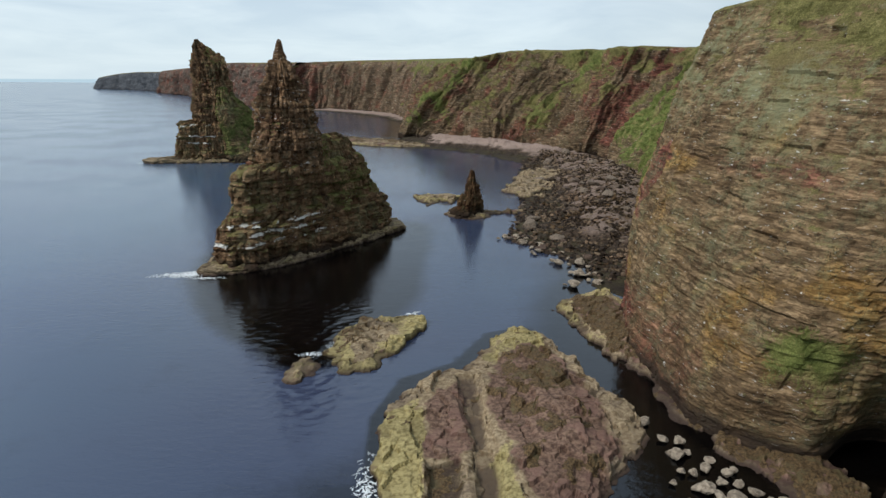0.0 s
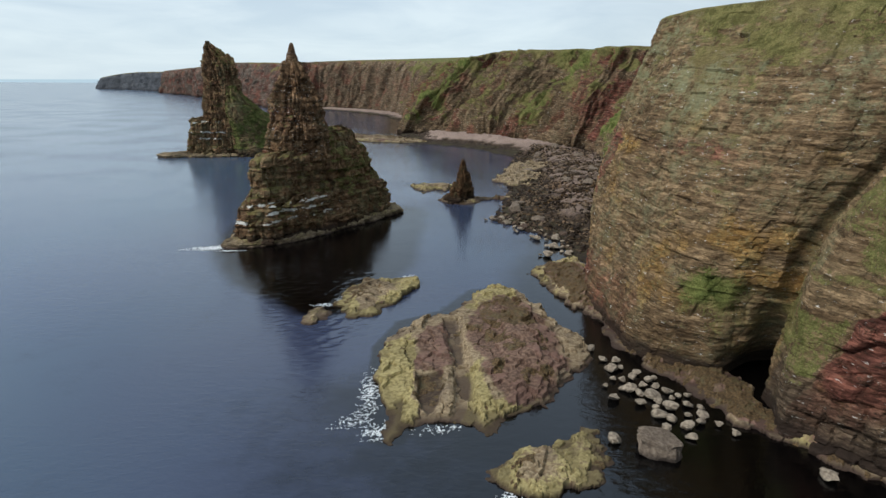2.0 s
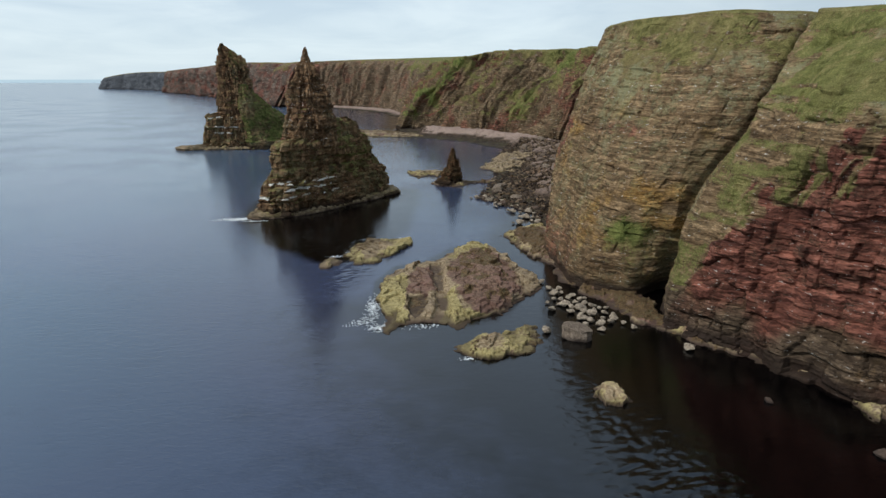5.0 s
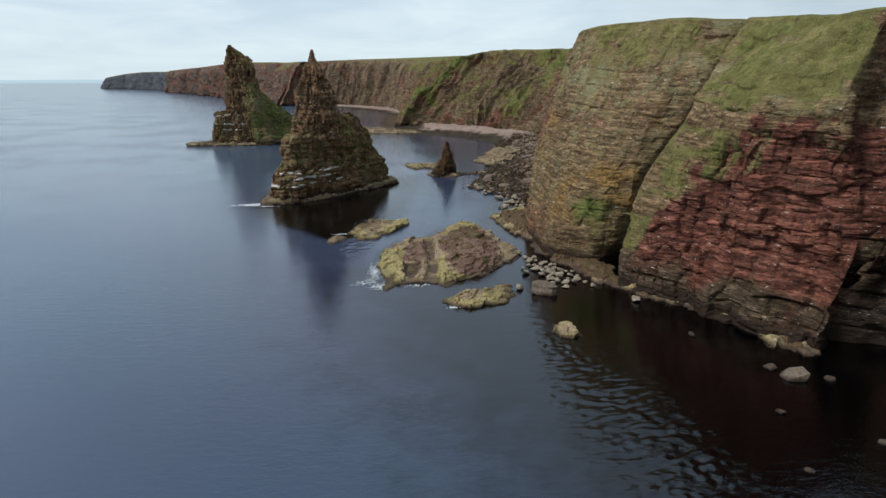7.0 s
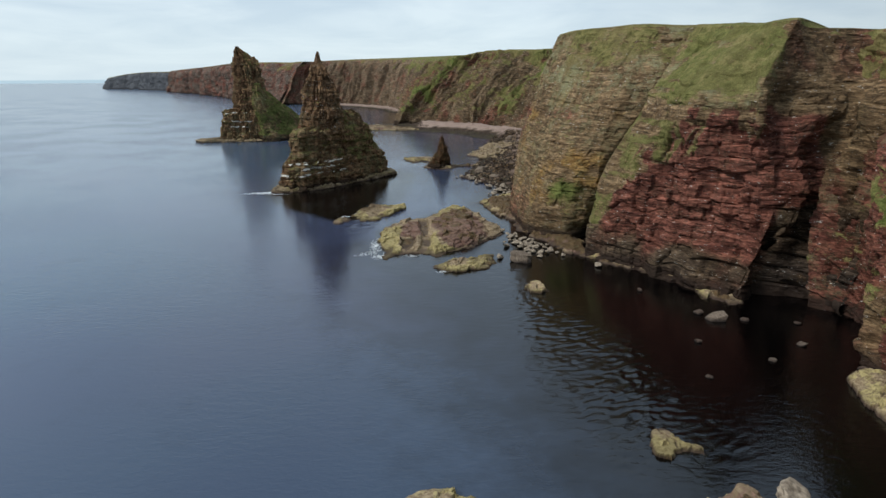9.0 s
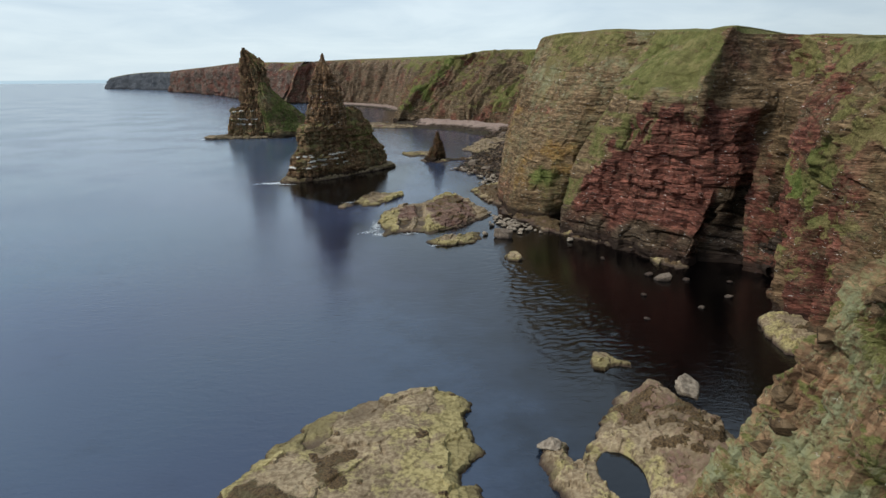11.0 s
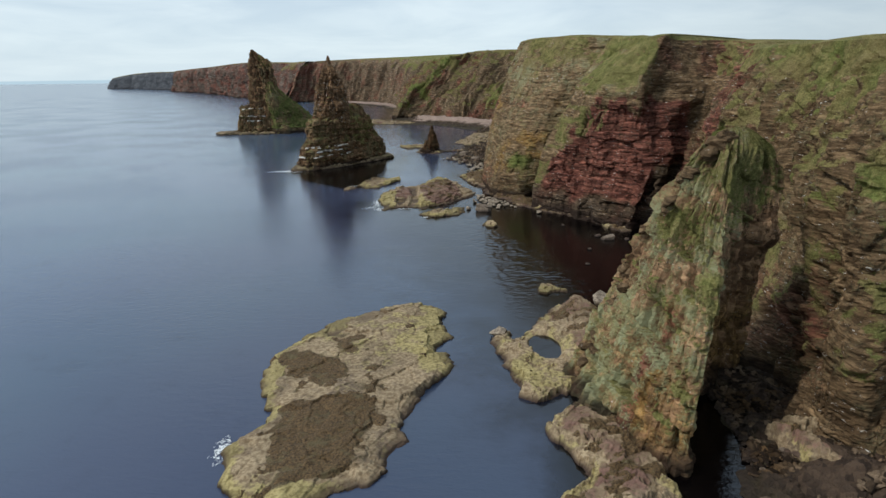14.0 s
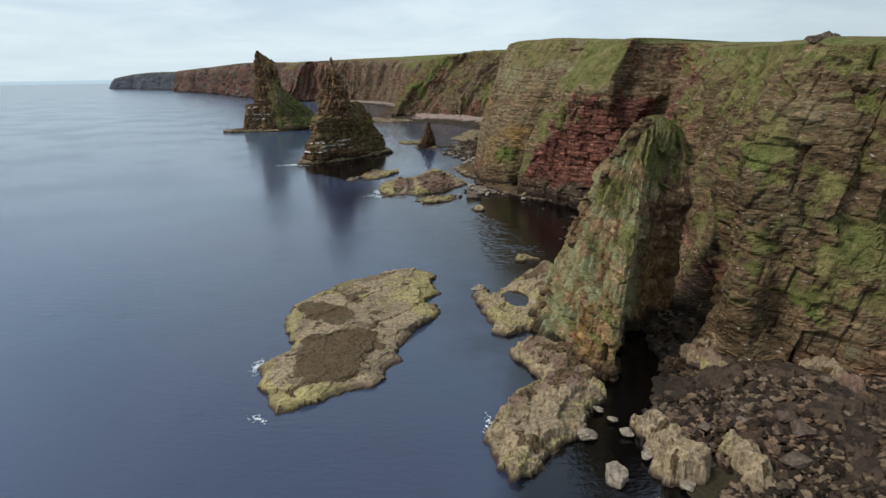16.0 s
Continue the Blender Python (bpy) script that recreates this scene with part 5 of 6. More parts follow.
reef("rock_island", BIG_ISLAND, 1.6, 0.23, 113, "long flat tan rock island with dark brown weed beds", dip=(0.02, -0.01), bed=0.42, edge=1.5, wobble=1.1, group="reefs", strike=0.95, plate=4.6, joints=0.35,
     weed_at=lambda x, y, d: 0.78 * zone(x, y, WEED_NORTH, 1.2) + 0.74 * zone(x, y, WEED_MIDDLE, 1.4) + 0.34 * zone(x, y, [(-5.9, -63.4), (0.1, -62.3), (1.7, -71.3), (-2.6, -73.5)], 1.5) + 0.34 * zone(x, y, [(2.0, -78.0), (8.0, -78.2), (7.8, -89.5), (0.5, -87.5)], 2.0) + 0.30 * zone(x, y, [(5, -100), (9, -100), (8, -105), (4, -108)], 1.0),
     maroon_at=lambda x, y, d: 0.25 * zone(x, y, WEED_MIDDLE, 1.2) + 0.3 * smooth(2.5, 0.8, d) * smooth(-60, -52, y),
     algae_at=lambda x, y, d: 0.75 * smooth(3.6, 0.8, d) * smooth(2, -8, x) + 0.55 * smooth(9, 14, x) * smooth(-84, -76, y) + 0.6 * smooth(-106, -112, y) + 0.12 + 0.25 * smooth(-84, -70, y))
reef("rock_ledge", [(25.8, -66), (29.5, -63.6), (29.9, -68.6), (31.7, -67.3), (35.1, -59.9), (41.6, -50.3), (45.4, -48.4), (50, -52), (54, -62), (50, -80), (40, -86), (35.5, -88.1), (31.9, -88.5), (29.0, -86.7), (27.8, -81.0), (26.7, -73.6)], 1.9, 0.24, 117, "pale tan rock ledge holding a tide pool, brown hump behind", group="reefs", bed=0.45, edge=1.2, wobble=0.9,
     weed_at=lambda x, y, d: 0.40 * smooth(38.5, 41, x + 0.12 * (y + 70)), maroon_at=lambda x, y, d: 0.50 * smooth(38.5, 41, x + 0.12 * (y + 70)), algae_at=lambda x, y, d: 0.42 + 0 * x,
     shape=lambda x, y, d: -2.6 * smooth(1.2, 0.8, np.hypot((x - 35.4) / 2.8, (y + 71.2) / 5.0)) + 2.2 * smooth(39, 47, x) * smooth(0.5, 4, d))
reef("rock_ledge", [(78.8, -20.5), (84, -19), (88, -24), (86, -36), (80, -38.5), (76, -36.5), (75.8, -30.5)], 2.4, 0.24, 165, "pale tan rock shelf jutting from the cliff foot", algae=0.35, edge=1.2, bed=0.5, wobble=0.8, group="reefs")
reef("rock_ledge", [(25.8, -116), (25.3, -126), (26.4, -133.5), (31.1, -131), (35.3, -125), (40, -118.5), (44, -112), (44, -98), (37, -89), (32, -97), (35, -106)], 2.6, 0.26, 119, "yellow-tan rocky ledge at the foot of the fin", algae=0.25, edge=1.6, bed=0.5, strike=1.0, plate=2.8, weed_at=lambda x, y, d: 0.34 * smooth(-120, -113, y - 0.5 * (x - 33)), maroon_at=lambda x, y, d: 0.50 * smooth(-121, -113, y - 0.5 * (x - 33)) * smooth(0.8, 2.2, d), group="reefs")
COVE_LEDGES = [
    [(46.3, -120.3), (50.3, -118.1), (51.9, -120.5), (52.6, -127.0), (54.3, -130.4), (52.5, -133.5), (48.9, -135.2), (46.2, -134.1), (45.3, -127.7)],
    [(55.6, -126.2), (58.2, -126.4), (59.6, -131.5), (60.5, -133.7), (58.4, -137), (55.0, -136.7), (54.2, -132.5)],
    [(59, -98), (68, -99.5), (80, -105), (95, -110), (108, -115), (108, -118), (94, -114), (79, -109.5), (66, -104)],
    [(60.0, -99), (64.2, -100.8), (66.5, -106), (68.2, -112.1), (65.8, -113.2), (62.2, -108.1)],
    [(74.8, -111.2), (79.5, -111.4), (80.5, -119), (79.2, -126), (76.2, -128.8), (74.2, -123.4)],
    [(72.2, -118), (74.2, -120.6), (74.0, -130.1), (71.0, -131), (71.3, -124.7)],
    [(69.0, -128.1), (71.4, -127.2), (72.1, -132.5), (70.3, -134.2)],
]
for strip, top, number, sheer in zip(COVE_LEDGES, (4.0, 5.4, 6.2, 4.8, 8.4, 7.8, 7.6), (151, 153, 155, 163, 159, 161, 167), (1.3, 1.2, 1.2, 1.0, 1.0, 1.0, 0.8)):
    low = number < 154
    reef("rock_ledge", strip, top, 0.24, number, "pale tan ledge among the cove boulders" if low else "slanting grey-brown bed of bare rock at the cliff foot", algae=0.12, weed=-0.35 if low else 0.1, maroon=-0.2 if low else 0.36, dip=(0.10, 0.02), bed=0.55, edge=sheer, strike=-1.25, plate=2.2, wobble=0.7, joints=1.3, group="reefs")
reef("rock_ledge", [(25, 123.5), (28, 111), (34, 96.3), (35.5, 91), (37.5, 80), (42, 67), (47, 50.5), (49, 48.5), (56, 46), (58, 52), (52, 70), (45, 84), (42, 100), (44, 122), (40, 132), (30, 130)], 1.0, 0.32, 121, "narrow brown wave-cut ledge along the cliff foot", wobble=2.2, group="reefs", weed_at=lambda x, y, d: 0.62 * smooth(2.5, 5, d + 4 * smooth(108, 96, y)), maroon_at=lambda x, y, d: 0.60 * smooth(2, 5, d + 4 * smooth(108, 96, y)), algae_at=lambda x, y, d: 0.6 * smooth(6, 2, d) * smooth(96, 108, y),
     shape=lambda x, y, d: 1.5 * smooth(30, 40, x) * smooth(84, 110, y))
reef("rock_ledge", [(48, 49), (54, 44), (62, 38), (68, 27.5), (72, 17), (76, 11), (82, 16), (78, 30), (66, 44), (56, 54)], 1.2, 0.3, 122, "pale tide-washed ledge under the red cliff", algae=0.35, weed=0.3, group="reefs")
reef("skerry", [(-11.6, 241), (-4, 236), (9.1, 248), (7, 262), (-8.2, 260)], 1.0, 0.4, 123, "flat yellow-green skerry near the small stack", algae=0.6, maroon=-0.3, weed=-0.2, wobble=4.0, plate=2.6, edge=1.2, group="reefs")
reef("skerry", [(2.3, 218.5), (11, 211), (28, 222), (34, 226), (16, 226.5), (5, 229)], 1.0, 0.4, 127, "low grey rock shelf round a small stack", algae=0.3, weed=0.4, wobble=3.0, plate=2.6, group="reefs")
reef("skerry", [(27.5, 270), (39.4, 249), (47.9, 266.3), (66, 286.7), (78, 325), (62, 345), (46, 316)], 1.3, 0.45, 129, "pale flat skerry beside the boulder beach", algae=0.2, maroon=-0.3, weed=-0.2, wobble=5.0, plate=3.2, edge=1.0, joints=1.6, group="reefs")
reef("skerry", [(-66, 462), (-50, 452), (-24, 446), (-6, 452), (-20, 480), (-50, 505), (-84, 520), (-86, 500)], 1.5, 0.9, 131, "low weedy rocks off the grassy spur", algae=0.5, weed=0.3, group="reefs")

reef("skerry", [(39.3, -36.5), (42.4, -34.8), (44, -37.2), (47, -38.8), (46, -41.5), (43.5, -40.6), (42, -43), (39.2, -42)], 1.3, 0.2, 157, "yellow-tan lumpy rocks awash in the cove", algae=0.5, wobble=1.4, edge=0.9, group="reefs")

# ---- beaches ----
BEACH = [(-34, 538), (-26, 450), (9, 428), (32, 406), (50, 366), (46, 318), (36, 290), (38, 250), (28, 208), (23, 184), (30, 172), (38, 163), (41, 152), (40, 136), (50, 120), (75, 160), (110, 240), (135, 320), (110, 430), (60, 500), (10, 545)]
reef("beach", BEACH, 1.6, 0.8, 141, "stony beach of brown and pinkish boulders under the cliffs", "beach", edge=26, bed=0.4, wobble=3, material=SHINGLE, kind="structure",
     shape=lambda x, y, d: 3.6 * smooth(12, 34, d), pale=lambda x, y, z: smooth(2.0, 3.4, z + 0.8 * fbm(x / 9, y / 9, 0 * x, 3, 9)) * (0.55 + 0.45 * smooth(385, 420, y)))
reef("beach", [(-225, 955), (-175, 935), (-118, 870), (-72, 795), (-54, 735), (-40, 725), (-30, 780), (-50, 860), (-105, 930), (-180, 1000)], 3.5, 2.5, 143, "pale shingle beach at the head of the bay", "beach", edge=14, wobble=4, material=SHINGLE, kind="structure",
     pale=lambda x, y, z: 0.9 * smooth(0.8, 2.0, z))
COVE = [(50, -117), (54, -110), (57, -102), (58, -96), (59, -84), (64, -70), (74, -84), (74, -98), (90, -104), (125, -118), (130, -160), (86, -158), (66, -150), (54, -143), (47, -134), (46.5, -124)]
reef("beach", COVE, 2.6, 0.4, 145, "dark stony beach heaped with angular boulders", "beach", edge=9, wobble=2, bed=0.5, material=SHINGLE, kind="structure",
     shape=lambda x, y, d: 4.0 * smooth(3, 22, d), pale=lambda x, y, z: 0.05 + 0 * x)

# ---- sea ----


def build_sea():
    """One sheet, fine near the shore, out to the horizon; kelp and painted dark reflections lie near the rocks and
    along the cliff foot.
    """
    near_x = np.unique(np.round(np.r_[np.arange(-120, 131, 2.0), np.arange(-56, -8, 0.5), np.arange(16, 58, 0.3)], 2))
    near_y = np.unique(np.round(np.r_[np.arange(-220, 331, 2.5), np.arange(-60, 50, 0.3), np.arange(68, 140, 0.5)], 2))
    xs = np.r_[-9000, -4000, -1500, -700, -350, -200, near_x, 180, 300, 600, 2000, 9000]
    ys = np.r_[-9000, -3000, -800, -350, near_y, 360, 400, 450, 520, 600, 750, 900, 1300, 2000, 4000, 9000]
    x, y = np.meshgrid(xs, ys, indexing="ij")
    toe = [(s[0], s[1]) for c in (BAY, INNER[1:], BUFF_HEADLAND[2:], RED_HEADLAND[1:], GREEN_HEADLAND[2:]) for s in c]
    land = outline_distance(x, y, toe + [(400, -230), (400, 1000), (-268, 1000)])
    kelp_and_reflection = 1.0 - np.clip(-land, 0, None) / KELP_AND_REFLECTION_WIDTH(x, y)
    for poly, reach in KELP_AND_REFLECTION_ROCKS:
        kelp_and_reflection = np.maximum(kelp_and_reflection, 1.12 - np.clip(-outline_distance(x, y, poly), 0, None) / reach)
    gusts = [[(24, 42), (27, 2), (29, -30), (36, -46), (52, -40), (48, -8), (38, 16)], [(-52, 130), (-36, 98), (-20, 72), (-10, 84), (-14, 122), (-30, 136)]]
    ruffle = sum(0.9 * smooth(-7, 9, outline_distance(x, y, q)) for q in gusts) * (0.7 + 0.5 * vnoise(x / 14, y / 14, 0 * x, 61))
    # short steep waves with long crests, only where the wind reaches
    u, v = 0.88 * x + 0.47 * y, 0.88 * y - 0.47 * x
    u, v = u + 1.2 * vnoise(x / 5, y / 5, 0 * x, 62), v + 1.0 * vnoise(x / 6, y / 6, 0 * x, 63)
    z = 0.15 * np.clip(ruffle, 0, 1) * (0.65 * vnoise(u / 1.7, v / 0.7, 0 * x, 64) + 0.45 * vnoise(u / 1.1, v / 0.6, 0 * x, 65) + 0.10 * vnoise(u / 9, v / 4, 0 * x, 66))
    me = grid_mesh("sea", np.stack([x, y, z], -1), attrs={"kelp_and_reflection": np.clip(np.nan_to_num(kelp_and_reflection), 0, 1.2), "open_water": smooth(10, -110, x + 0.12 * (y + 100))}, smooth_shade=True)
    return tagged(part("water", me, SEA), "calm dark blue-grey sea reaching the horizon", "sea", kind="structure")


def KELP_AND_REFLECTION_WIDTH(x, y):
    return np.interp(y, [-220, -110, -60, -20, 60, 90, 130, 300], [26, 40, 64, 95, 80, 26, 26, 30])


# the outline south of the big stack paints its dark reflection into the water
KELP_AND_REFLECTION_ROCKS = [(SLAB, 2.5), ([(-56, 147), (-43, 122), (-24, 104), (-14, 132), (-12, 198), (-40, 205), (-60, 180)], 11.0), ([(41, -104), (50, -92), (60, -92), (58, -110), (51, -118), (48, -134), (54, -146), (44, -146), (37, -138), (38, -128), (42, -118)], 13.0)]
build_sea()

# ---- boulders ----


def rock_mesh(seed, points=22, flat=0.65, soft=0.35):
    rng = random.Random(seed)
    bm = bmesh.new()
    for _ in range(points):
        v = Vector((rng.gauss(0, 1), rng.gauss(0, 1), rng.gauss(0, 1))).normalized()
        m = max(abs(v.x), abs(v.y), abs(v.z))
        v = v * ((1 - soft) / m + soft) * rng.uniform(0.82, 1.0)
        bm.verts.new((v.x * 0.62, v.y * 0.5, v.z * 0.5 * flat))
    r = bmesh.ops.convex_hull(bm, input=bm.verts)
    bmesh.ops.delete(bm, geom=list({g for g in r["geom_interior"] + r["geom_unused"] if isinstance(g, bmesh.types.BMVert)}), context="VERTS")
    me = bpy.data.meshes.new("boulder")
    bm.to_mesh(me)
    bm.free()
    me.materials.append(BOULDER)
    return me


def round_mesh(seed, material):
    """A sea-worn boulder: a ball pressed flat on several sides and roughened."""
    rng = random.Random(seed)
    bm = bmesh.new()
    bmesh.ops.create_icosphere(bm, subdivisions=3, radius=0.5)
    planes = [(Vector((rng.gauss(0, 1), rng.gauss(0, 1), rng.gauss(0, 0.8))).normalized(), rng.uniform(0.24, 0.38)) for _ in range(13)]
    for v in bm.verts:
        for n, d in planes:
            over = v.co.dot(n) - d
            if over > 0:
                v.co -= n * over * 0.95
        v.co += v.co.normalized() * 0.08 * noise.fractal(v.co * 4 + Vector((seed, 0, 0)), 0.8, 2.0, 3)
        v.co.x, v.co.z = v.co.x * 1.2, v.co.z * 0.58
    me = bpy.data.meshes.new("boulder")
    bm.to_mesh(me)
    bm.free()
    me.materials.append(material)
    return me


BLOCKS = [rock_mesh(200 + i, 30, 0.62, 0.3) for i in range(9)]
PEBBLES = [rock_mesh(250 + i, 13, 0.65, 0.3) for i in range(9)]
ROUND = [round_mesh(300 + i, PALE_BOULDER) for i in range(7)]
DARK_ROUND = [round_mesh(330, BOULDER)]


def boulder(x, y, z, size, meshes, rng, label, group):
    ob = new("boulder", rng.choice(meshes))
    ob.matrix_world = Matrix.Translation((x, y, z)) @ Euler((rng.uniform(-0.3, 0.3), rng.uniform(-0.3, 0.3), rng.uniform(0, 6.28))).to_matrix().to_4x4() @ Matrix.Diagonal((size, size, size * rng.uniform(0.8, 1.2), 1))
    return tagged(ob, label, "boulder", group)


rng = random.Random(77)
# single boulders between the slab and the cliff
for x, y, sz in [(34, 63, 3.6), (37, 60.5, 3.0), (38, 66, 2.4), (40, 62, 2.2), (35.5, 67, 2.0), (38.5, 57, 3.4), (41.5, 58, 2.6), (36, 55, 2.8), (33, 70, 3.0), (42.5, 55, 2.2), (30.5, 60, 2.4),
                 (39, 52, 2.4), (36.5, 64.2, 2.0), (33.6, 66, 1.8), (37.2, 58.8, 1.9), (34.2, 58.6, 2.2), (40.4, 55, 1.8), (39.8, 60, 1.6), (36.8, 68.6, 1.7), (32.2, 66.4, 1.6), (34.5, 73, 2.2), (44, 52.5, 2.0), (31, 78, 2.2), (53, 40.5, 3.2), (27.5, 48.5, 3.0), (35, 61.2, 2.0), (38.6, 63.8, 1.8), (41, 60.4, 1.9), (36.2, 57.2, 1.8), (43.4, 57, 1.7), (37.6, 54, 2.3), (41.6, 53, 1.9), (34.6, 70.4, 1.9), (32.4, 73.6, 1.8), (30.2, 64, 1.7), (39.4, 66.6, 1.5), (45.4, 50.2, 1.8), (33.4, 62.4, 1.5), (42.8, 60.8, 1.6), (35.8, 51.4, 2.1), (38.8, 49.4, 2.0)]:
    boulder(x, y, 0.3 + 0.08 * sz, sz * rng.uniform(0.7, 0.95), ROUND, rng, "pale rounded boulder lying in the dark shallows", "boulders by the slab")
boulder(32.6, 47, 1.2, 8.0, DARK_ROUND, rng, "large dark grey rounded boulder beside the skerry", "boulders by the slab")
boulder(50.2, -53.4, 3.0, 4.6, ROUND, rng, "pale blocky boulder on the ledge", "boulders on the ledge")
boulder(27.6, -64.6, 1.2, 3.6, ROUND, rng, "pale boulder at the tip of the ledge", "boulders on the ledge")
for x, y, sz in [(68.5, 5, 4.0), (84, -18, 2.0), (66, 8, 1.8), (74, 4, 1.5), (60, -6, 1.2), (79, -8, 1.6), (70, -14, 1.2), (84, 2, 1.5), (58, 22, 1.3), (56, -20, 1.1)]:
    boulder(x, y, 0.15, sz, BLOCKS, rng, "wet tan rock breaking the dark water", "rocks in the cove")
for x, y, sz in [(38.9, -123.1, 3.2), (42.2, -116.6, 1.8), (44.7, -122.6, 2.4), (40.3, -132.3, 4.0), (46, -128, 2.6), (48.5, -134, 2.4), (44, -137, 2.2), (43.5, -119.5, 1.6)]:
    boulder(x, y, 0.5, sz, ROUND, rng, "pale boulder in the channel beside the fin", "boulders in the channel")


def scatter(count, poly, sizes, group, label, seed, z_of, meshes):
    rng = random.Random(seed)
    p = np.array(poly, float)
    lo, hi = p.min(0), p.max(0)
    made = 0
    while made < count:
        x, y = rng.uniform(lo[0], hi[0]), rng.uniform(lo[1], hi[1])
        if float(outline_distance(np.array([x]), np.array([y]), poly)[0]) < 0:
            continue
        sz = sizes[0] + (sizes[1] - sizes[0]) * rng.random()**2.5
        boulder(x, y, float(z_of(np.array([x]), np.array([y]))[0]) + 0.12 * sz, sz, meshes, rng, label, group)
        made += 1


NORTH_BEACH = [(22, 184), (29, 172), (38, 160), (42, 140), (55, 150), (70, 200), (92, 262), (104, 310), (98, 360), (70, 400), (52, 372), (46, 330), (38, 290), (34, 240)]
COVE_BEACH = [(49, -119), (55, -109), (57.5, -100), (59, -84), (64, -74), (72, -88), (76, -100), (92, -106), (110, -118), (120, -128), (100, -148), (66, -146), (54, -140), (47, -132)]


def pebble_field(name, count, poly, sizes, seed, z_of, label, tall=1.0, bare=(), thin=-1.0):
    """Stones too many to count, joined in one mesh; none on the bare rocks, fewer where the ground shows."""
    rng = np.random.default_rng(seed)
    p = np.array(poly, float)
    lo, hi = p.min(0), p.max(0)
    xy = rng.uniform(lo, hi, (count * 3, 2))
    d = outline_distance(xy[:, 0], xy[:, 1], poly)
    free = (d > 0) & (fbm(xy[:, 0] / 7, xy[:, 1] / 7, 0 * d, 3, seed) > thin)
    for q in bare:
        free &= outline_distance(xy[:, 0], xy[:, 1], q) < 0.2
    xy = xy[free][:count]
    ground = z_of(xy[:, 0], xy[:, 1])
    shapes = []
    for me in PEBBLES:
        v = np.array([q.co[:] for q in me.vertices])
        shapes.append((v, [tuple(f.vertices) for f in me.polygons]))
    verts, faces, base = [], [], 0
    for (x, y), gz in zip(xy, ground):
        v, fs = shapes[rng.integers(len(shapes))]
        sz = sizes[0] + (sizes[1] - sizes[0]) * rng.random()**2
        a = rng.uniform(0, 6.283)
        r = np.array(Euler((rng.normal(0, 0.5), rng.normal(0, 0.5), a)).to_matrix())
        verts.append(v @ r.T * sz * (1, 1, tall * rng.uniform(1.0, 1.4)) + (x, y, gz + 0.18 * tall * sz))
        faces += [tuple(q + base for q in f) for f in fs]
        base += len(v)
    me = bpy.data.meshes.new(name)
    me.from_pydata(np.concatenate(verts).tolist(), [], faces)
    return tagged(part(name, me, STONES), label, "stones", kind="stuff")


def north_ground(x, y):
    d = np.maximum(outline_distance(x, y, BEACH), 0)
    return 1.6 * (1 - np.exp(-d / 26)) + 3.6 * smooth(12, 34, d)


def cove_ground(x, y):
    d = np.maximum(outline_distance(x, y, COVE), 0)
    return 2.6 * (1 - np.exp(-d / 9)) + 4.0 * smooth(3, 22, d)


scatter(80, NORTH_BEACH, (1.8, 5.4), "beach boulders", "grey-brown boulder on the stony beach", 401, north_ground, BLOCKS)
pebble_field("beach_stones", 9000, NORTH_BEACH, (0.5, 2.0), 405, north_ground, "loose brown and pinkish stones covering the beach", 0.8)
pebble_field("beach_stones", 7600, COVE_BEACH, (0.4, 1.6), 407, cove_ground, "loose grey-brown stones between the boulders", 0.75, COVE_LEDGES, -0.42)
scatter(40, [(18, 186), (26, 170), (33, 158), (36, 146), (30, 138), (40, 134), (43, 146), (40, 162), (32, 178), (26, 192)], (1.4, 4.0), "shore boulders", "pale boulder at the water's edge", 409, lambda x, y: 0 * x + 0.3, ROUND)
scatter(80, [(48, -122), (56, -109), (60, -98), (70, -98), (92, -107), (112, -118), (104, -138), (66, -143), (50, -138)], (1.0, 2.9), "cove boulders", "angular grey-brown boulder heaped on the dark beach", 403, cove_ground, BLOCKS)


for x, y, z, sz in [(95.5, -68.5, 56.0, 3.6), (98, -67.5, 56.2, 4.4), (101, -66.5, 56.3, 3.4)]:
    boulder(x, y, z, sz, DARK_ROUND, rng, "dark rock outcrop on the grassy brow", "rocks on the brow")


# ---- the tide pool ----
pool = bpy.data.meshes.new("tide_pool")
_n = 28
pool.from_pydata([(35.4 + 3.1 * math.cos(6.2832 * i / _n) * (1 + 0.06 * math.sin(i * 1.7)), -71.2 + 5.4 * math.sin(6.2832 * i / _n), 0.85) for i in range(_n)], [], [tuple(range(_n))])
_k = pool.attributes.new("kelp_and_reflection", "FLOAT", "POINT")
_k.data.foreach_set("value", [0.42] * _n)
tagged(part("tide_pool", pool, SEA), "still grey-blue tide pool in a rock basin", "pool")

# ---- foam where the swell breaks ----


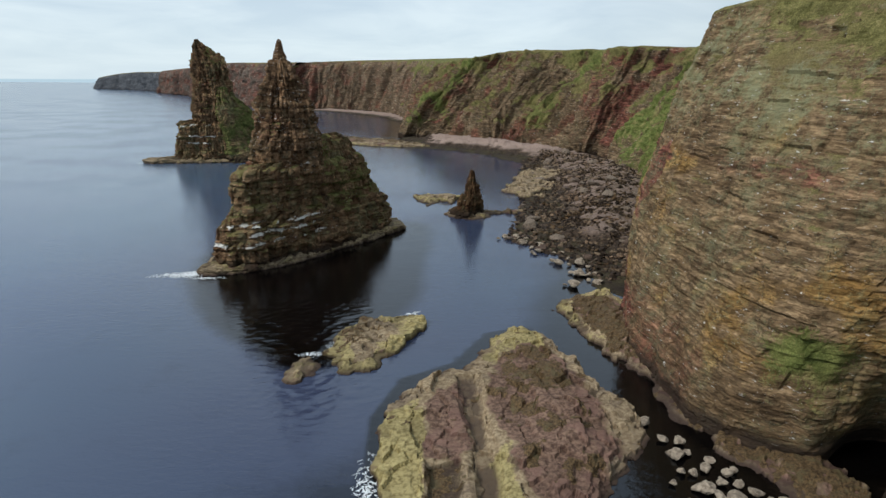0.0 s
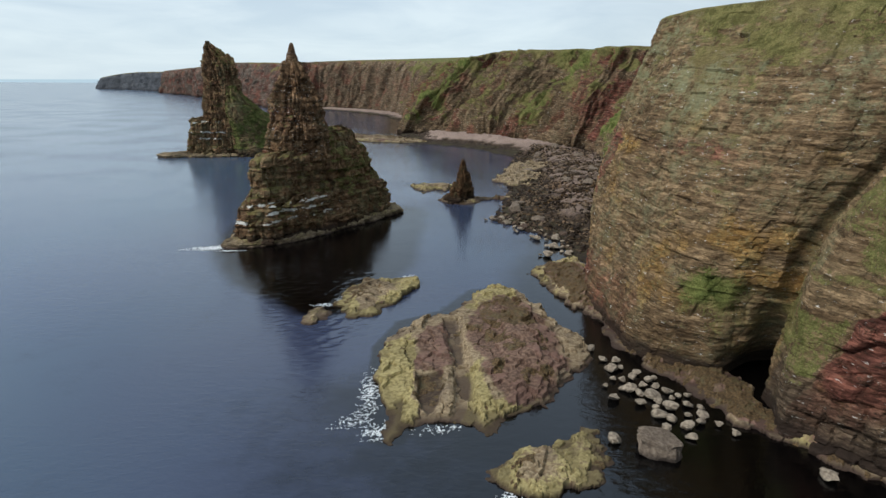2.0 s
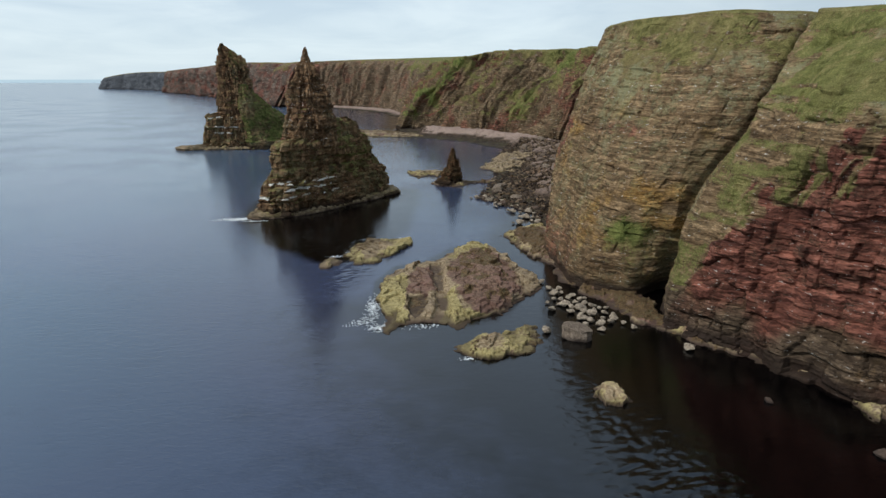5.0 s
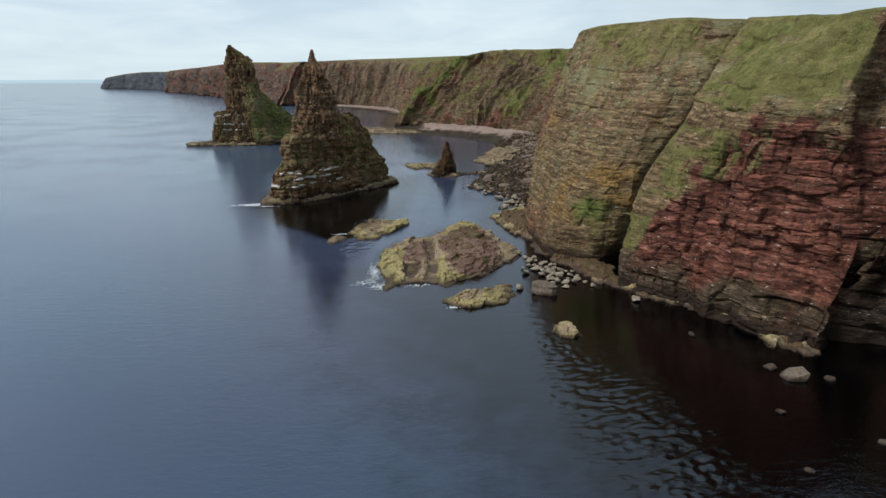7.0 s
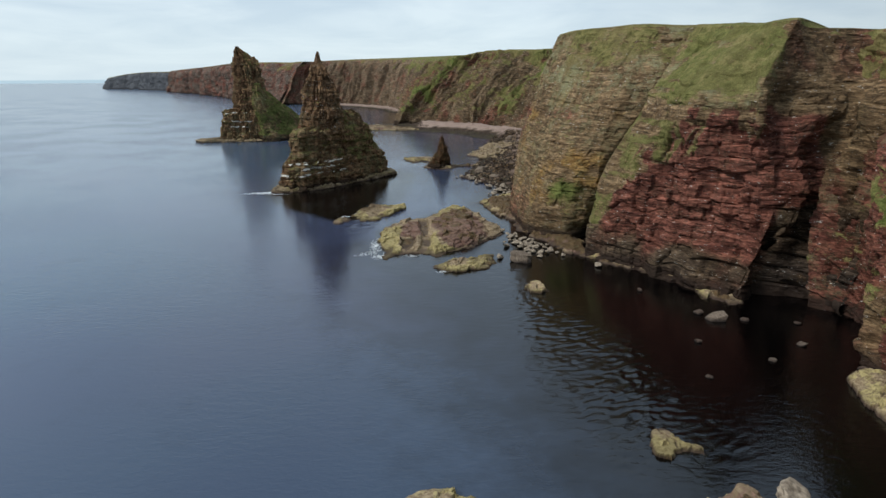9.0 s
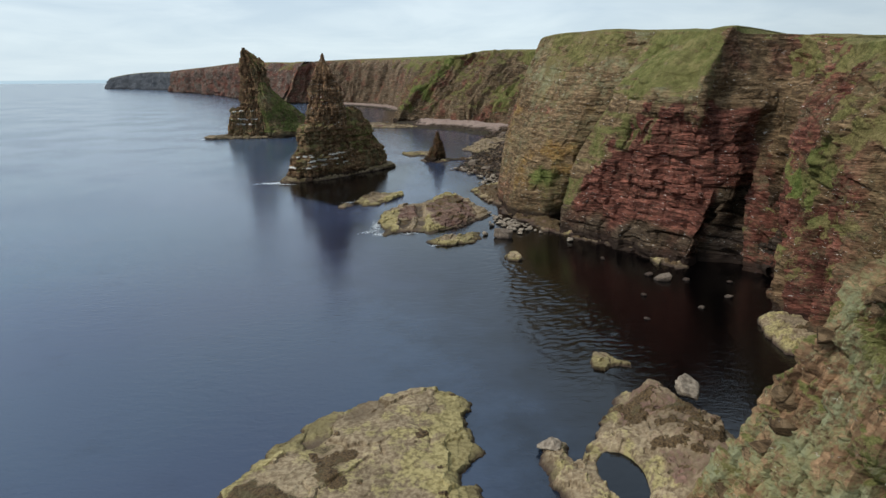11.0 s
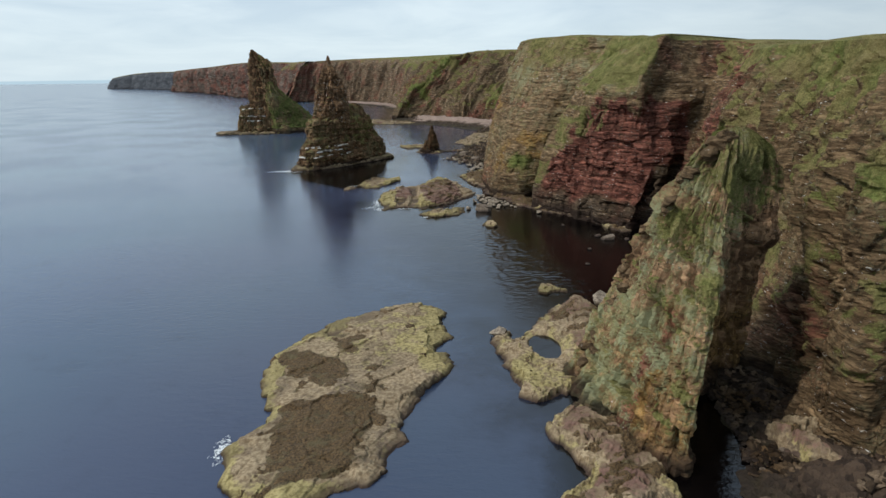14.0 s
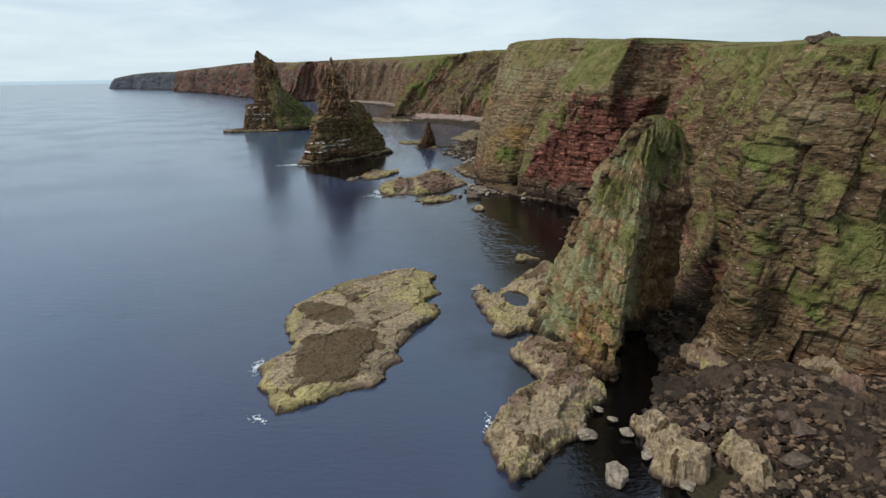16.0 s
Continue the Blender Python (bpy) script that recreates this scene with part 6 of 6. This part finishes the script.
def foam(patches, seed, label):
    """Broken white foam: many thin flat threads on the water, joined."""
    rng = random.Random(seed)
    verts, faces = [], []
    for cx, cy, rx, ry, turn, count in patches:
        for _ in range(int(1.3 * count)):
            a, r = rng.uniform(0, 6.283), rng.random()**0.7
            u, v = rx * r * math.cos(a), ry * r * math.sin(a)
            x, y = cx + u * math.cos(turn) - v * math.sin(turn), cy + u * math.sin(turn) + v * math.cos(turn)
            # a wandering lacy thread, tapered at both ends
            n, ang, wide = rng.randint(3, 9), rng.uniform(0, 6.283), rng.uniform(0.02, 0.13) * (1.3 - 0.9 * r)
            base, z = len(verts), 0.03 + 0.01 * rng.random()
            for i in range(n):
                w = wide * math.sin(3.1416 * (i + 0.5) / n) * rng.uniform(0.6, 1.4)
                nx, ny = -math.sin(ang), math.cos(ang)
                verts += [(x + w * nx, y + w * ny, z), (x - w * nx, y - w * ny, z)]
                if i:
                    k = base + 2 * i
                    faces.append((k - 2, k - 1, k + 1, k))
                x, y = x + 0.14 * math.cos(ang), y + 0.14 * math.sin(ang)
                ang += rng.gauss(0, 0.8)
    me = bpy.data.meshes.new("foam")
    me.from_pydata(verts, [], faces)
    return tagged(part("foam", me, FOAM), label, "foam", kind="stuff")


foam([(-65.5, 147.5, 5, 2.6, 0.4, 620), (-70, 147, 7, 1.8, 0.3, 260), (-60, 144.5, 5, 0.8, 0.1, 120)], 501, "white foam breaking against the stack's ledge")
foam([(-9, 62, 2.0, 9, 0.05, 190), (-6.5, 51, 3.5, 2.5, 0.3, 100), (-11, 54, 3.5, 2, 0.6, 60), (2, 51.5, 4, 1.0, 0.2, 40)], 503, "white foam along the slab's seaward edge")
foam([(-20.5, 103, 1.2, 3.5, 0.2, 50), (-24, 101, 3, 1.2, 0.2, 45), (-6, 121, 3.5, 0.8, 0.5, 30)], 505, "thin foam round the low skerry")
foam([(11, 37.3, 2.0, 0.6, 0.1, 30), (-15, -100, 0.9, 4, 0.1, 60), (-10, -117, 3, 0.8, -0.6, 20), (-5, -140, 1.2, 0.8, 0.2, 18), (25, -120, 0.7, 4, 0, 26)], 507, "scraps of foam at the rocks' edge")
foam([(-176, 357, 7, 2.2, 0.3, 320)], 509, "foam by the far stack's ledge")

# ---- loose blocks on the crest of the fin ----
rng = random.Random(91)
CREST = [(38.4, -83, 4), (40.8, -84, 11), (44.4, -86, 22.2), (46.9, -88, 29.2), (49.9, -89.5, 36.2), (52.2, -90.5, 40), (54.4, -91, 42.0)]
for i in range(26):
    q = rng.uniform(0, len(CREST) - 1.001)
    a, b = Vector(CREST[int(q)]), Vector(CREST[int(q) + 1])
    p = a.lerp(b, q - int(q)) + Vector((rng.uniform(-0.2, 1.0), rng.uniform(-3.5, 1.0) * (1 - 0.7 * q / 6), rng.uniform(-0.6, 0.2)))
    ob = part("block", rng.choice(BLOCKS).copy(), BOULDER, fin)
    ob.data.materials.clear()
    ob.data.materials.append(ROCK)
    ob.matrix_world = Matrix.Translation(p) @ Euler((rng.uniform(-0.5, 0.5), rng.uniform(-0.8, 0.2), rng.uniform(0, 6.28))).to_matrix().to_4x4() @ Matrix.Scale(rng.uniform(1.0, 2.6), 4)
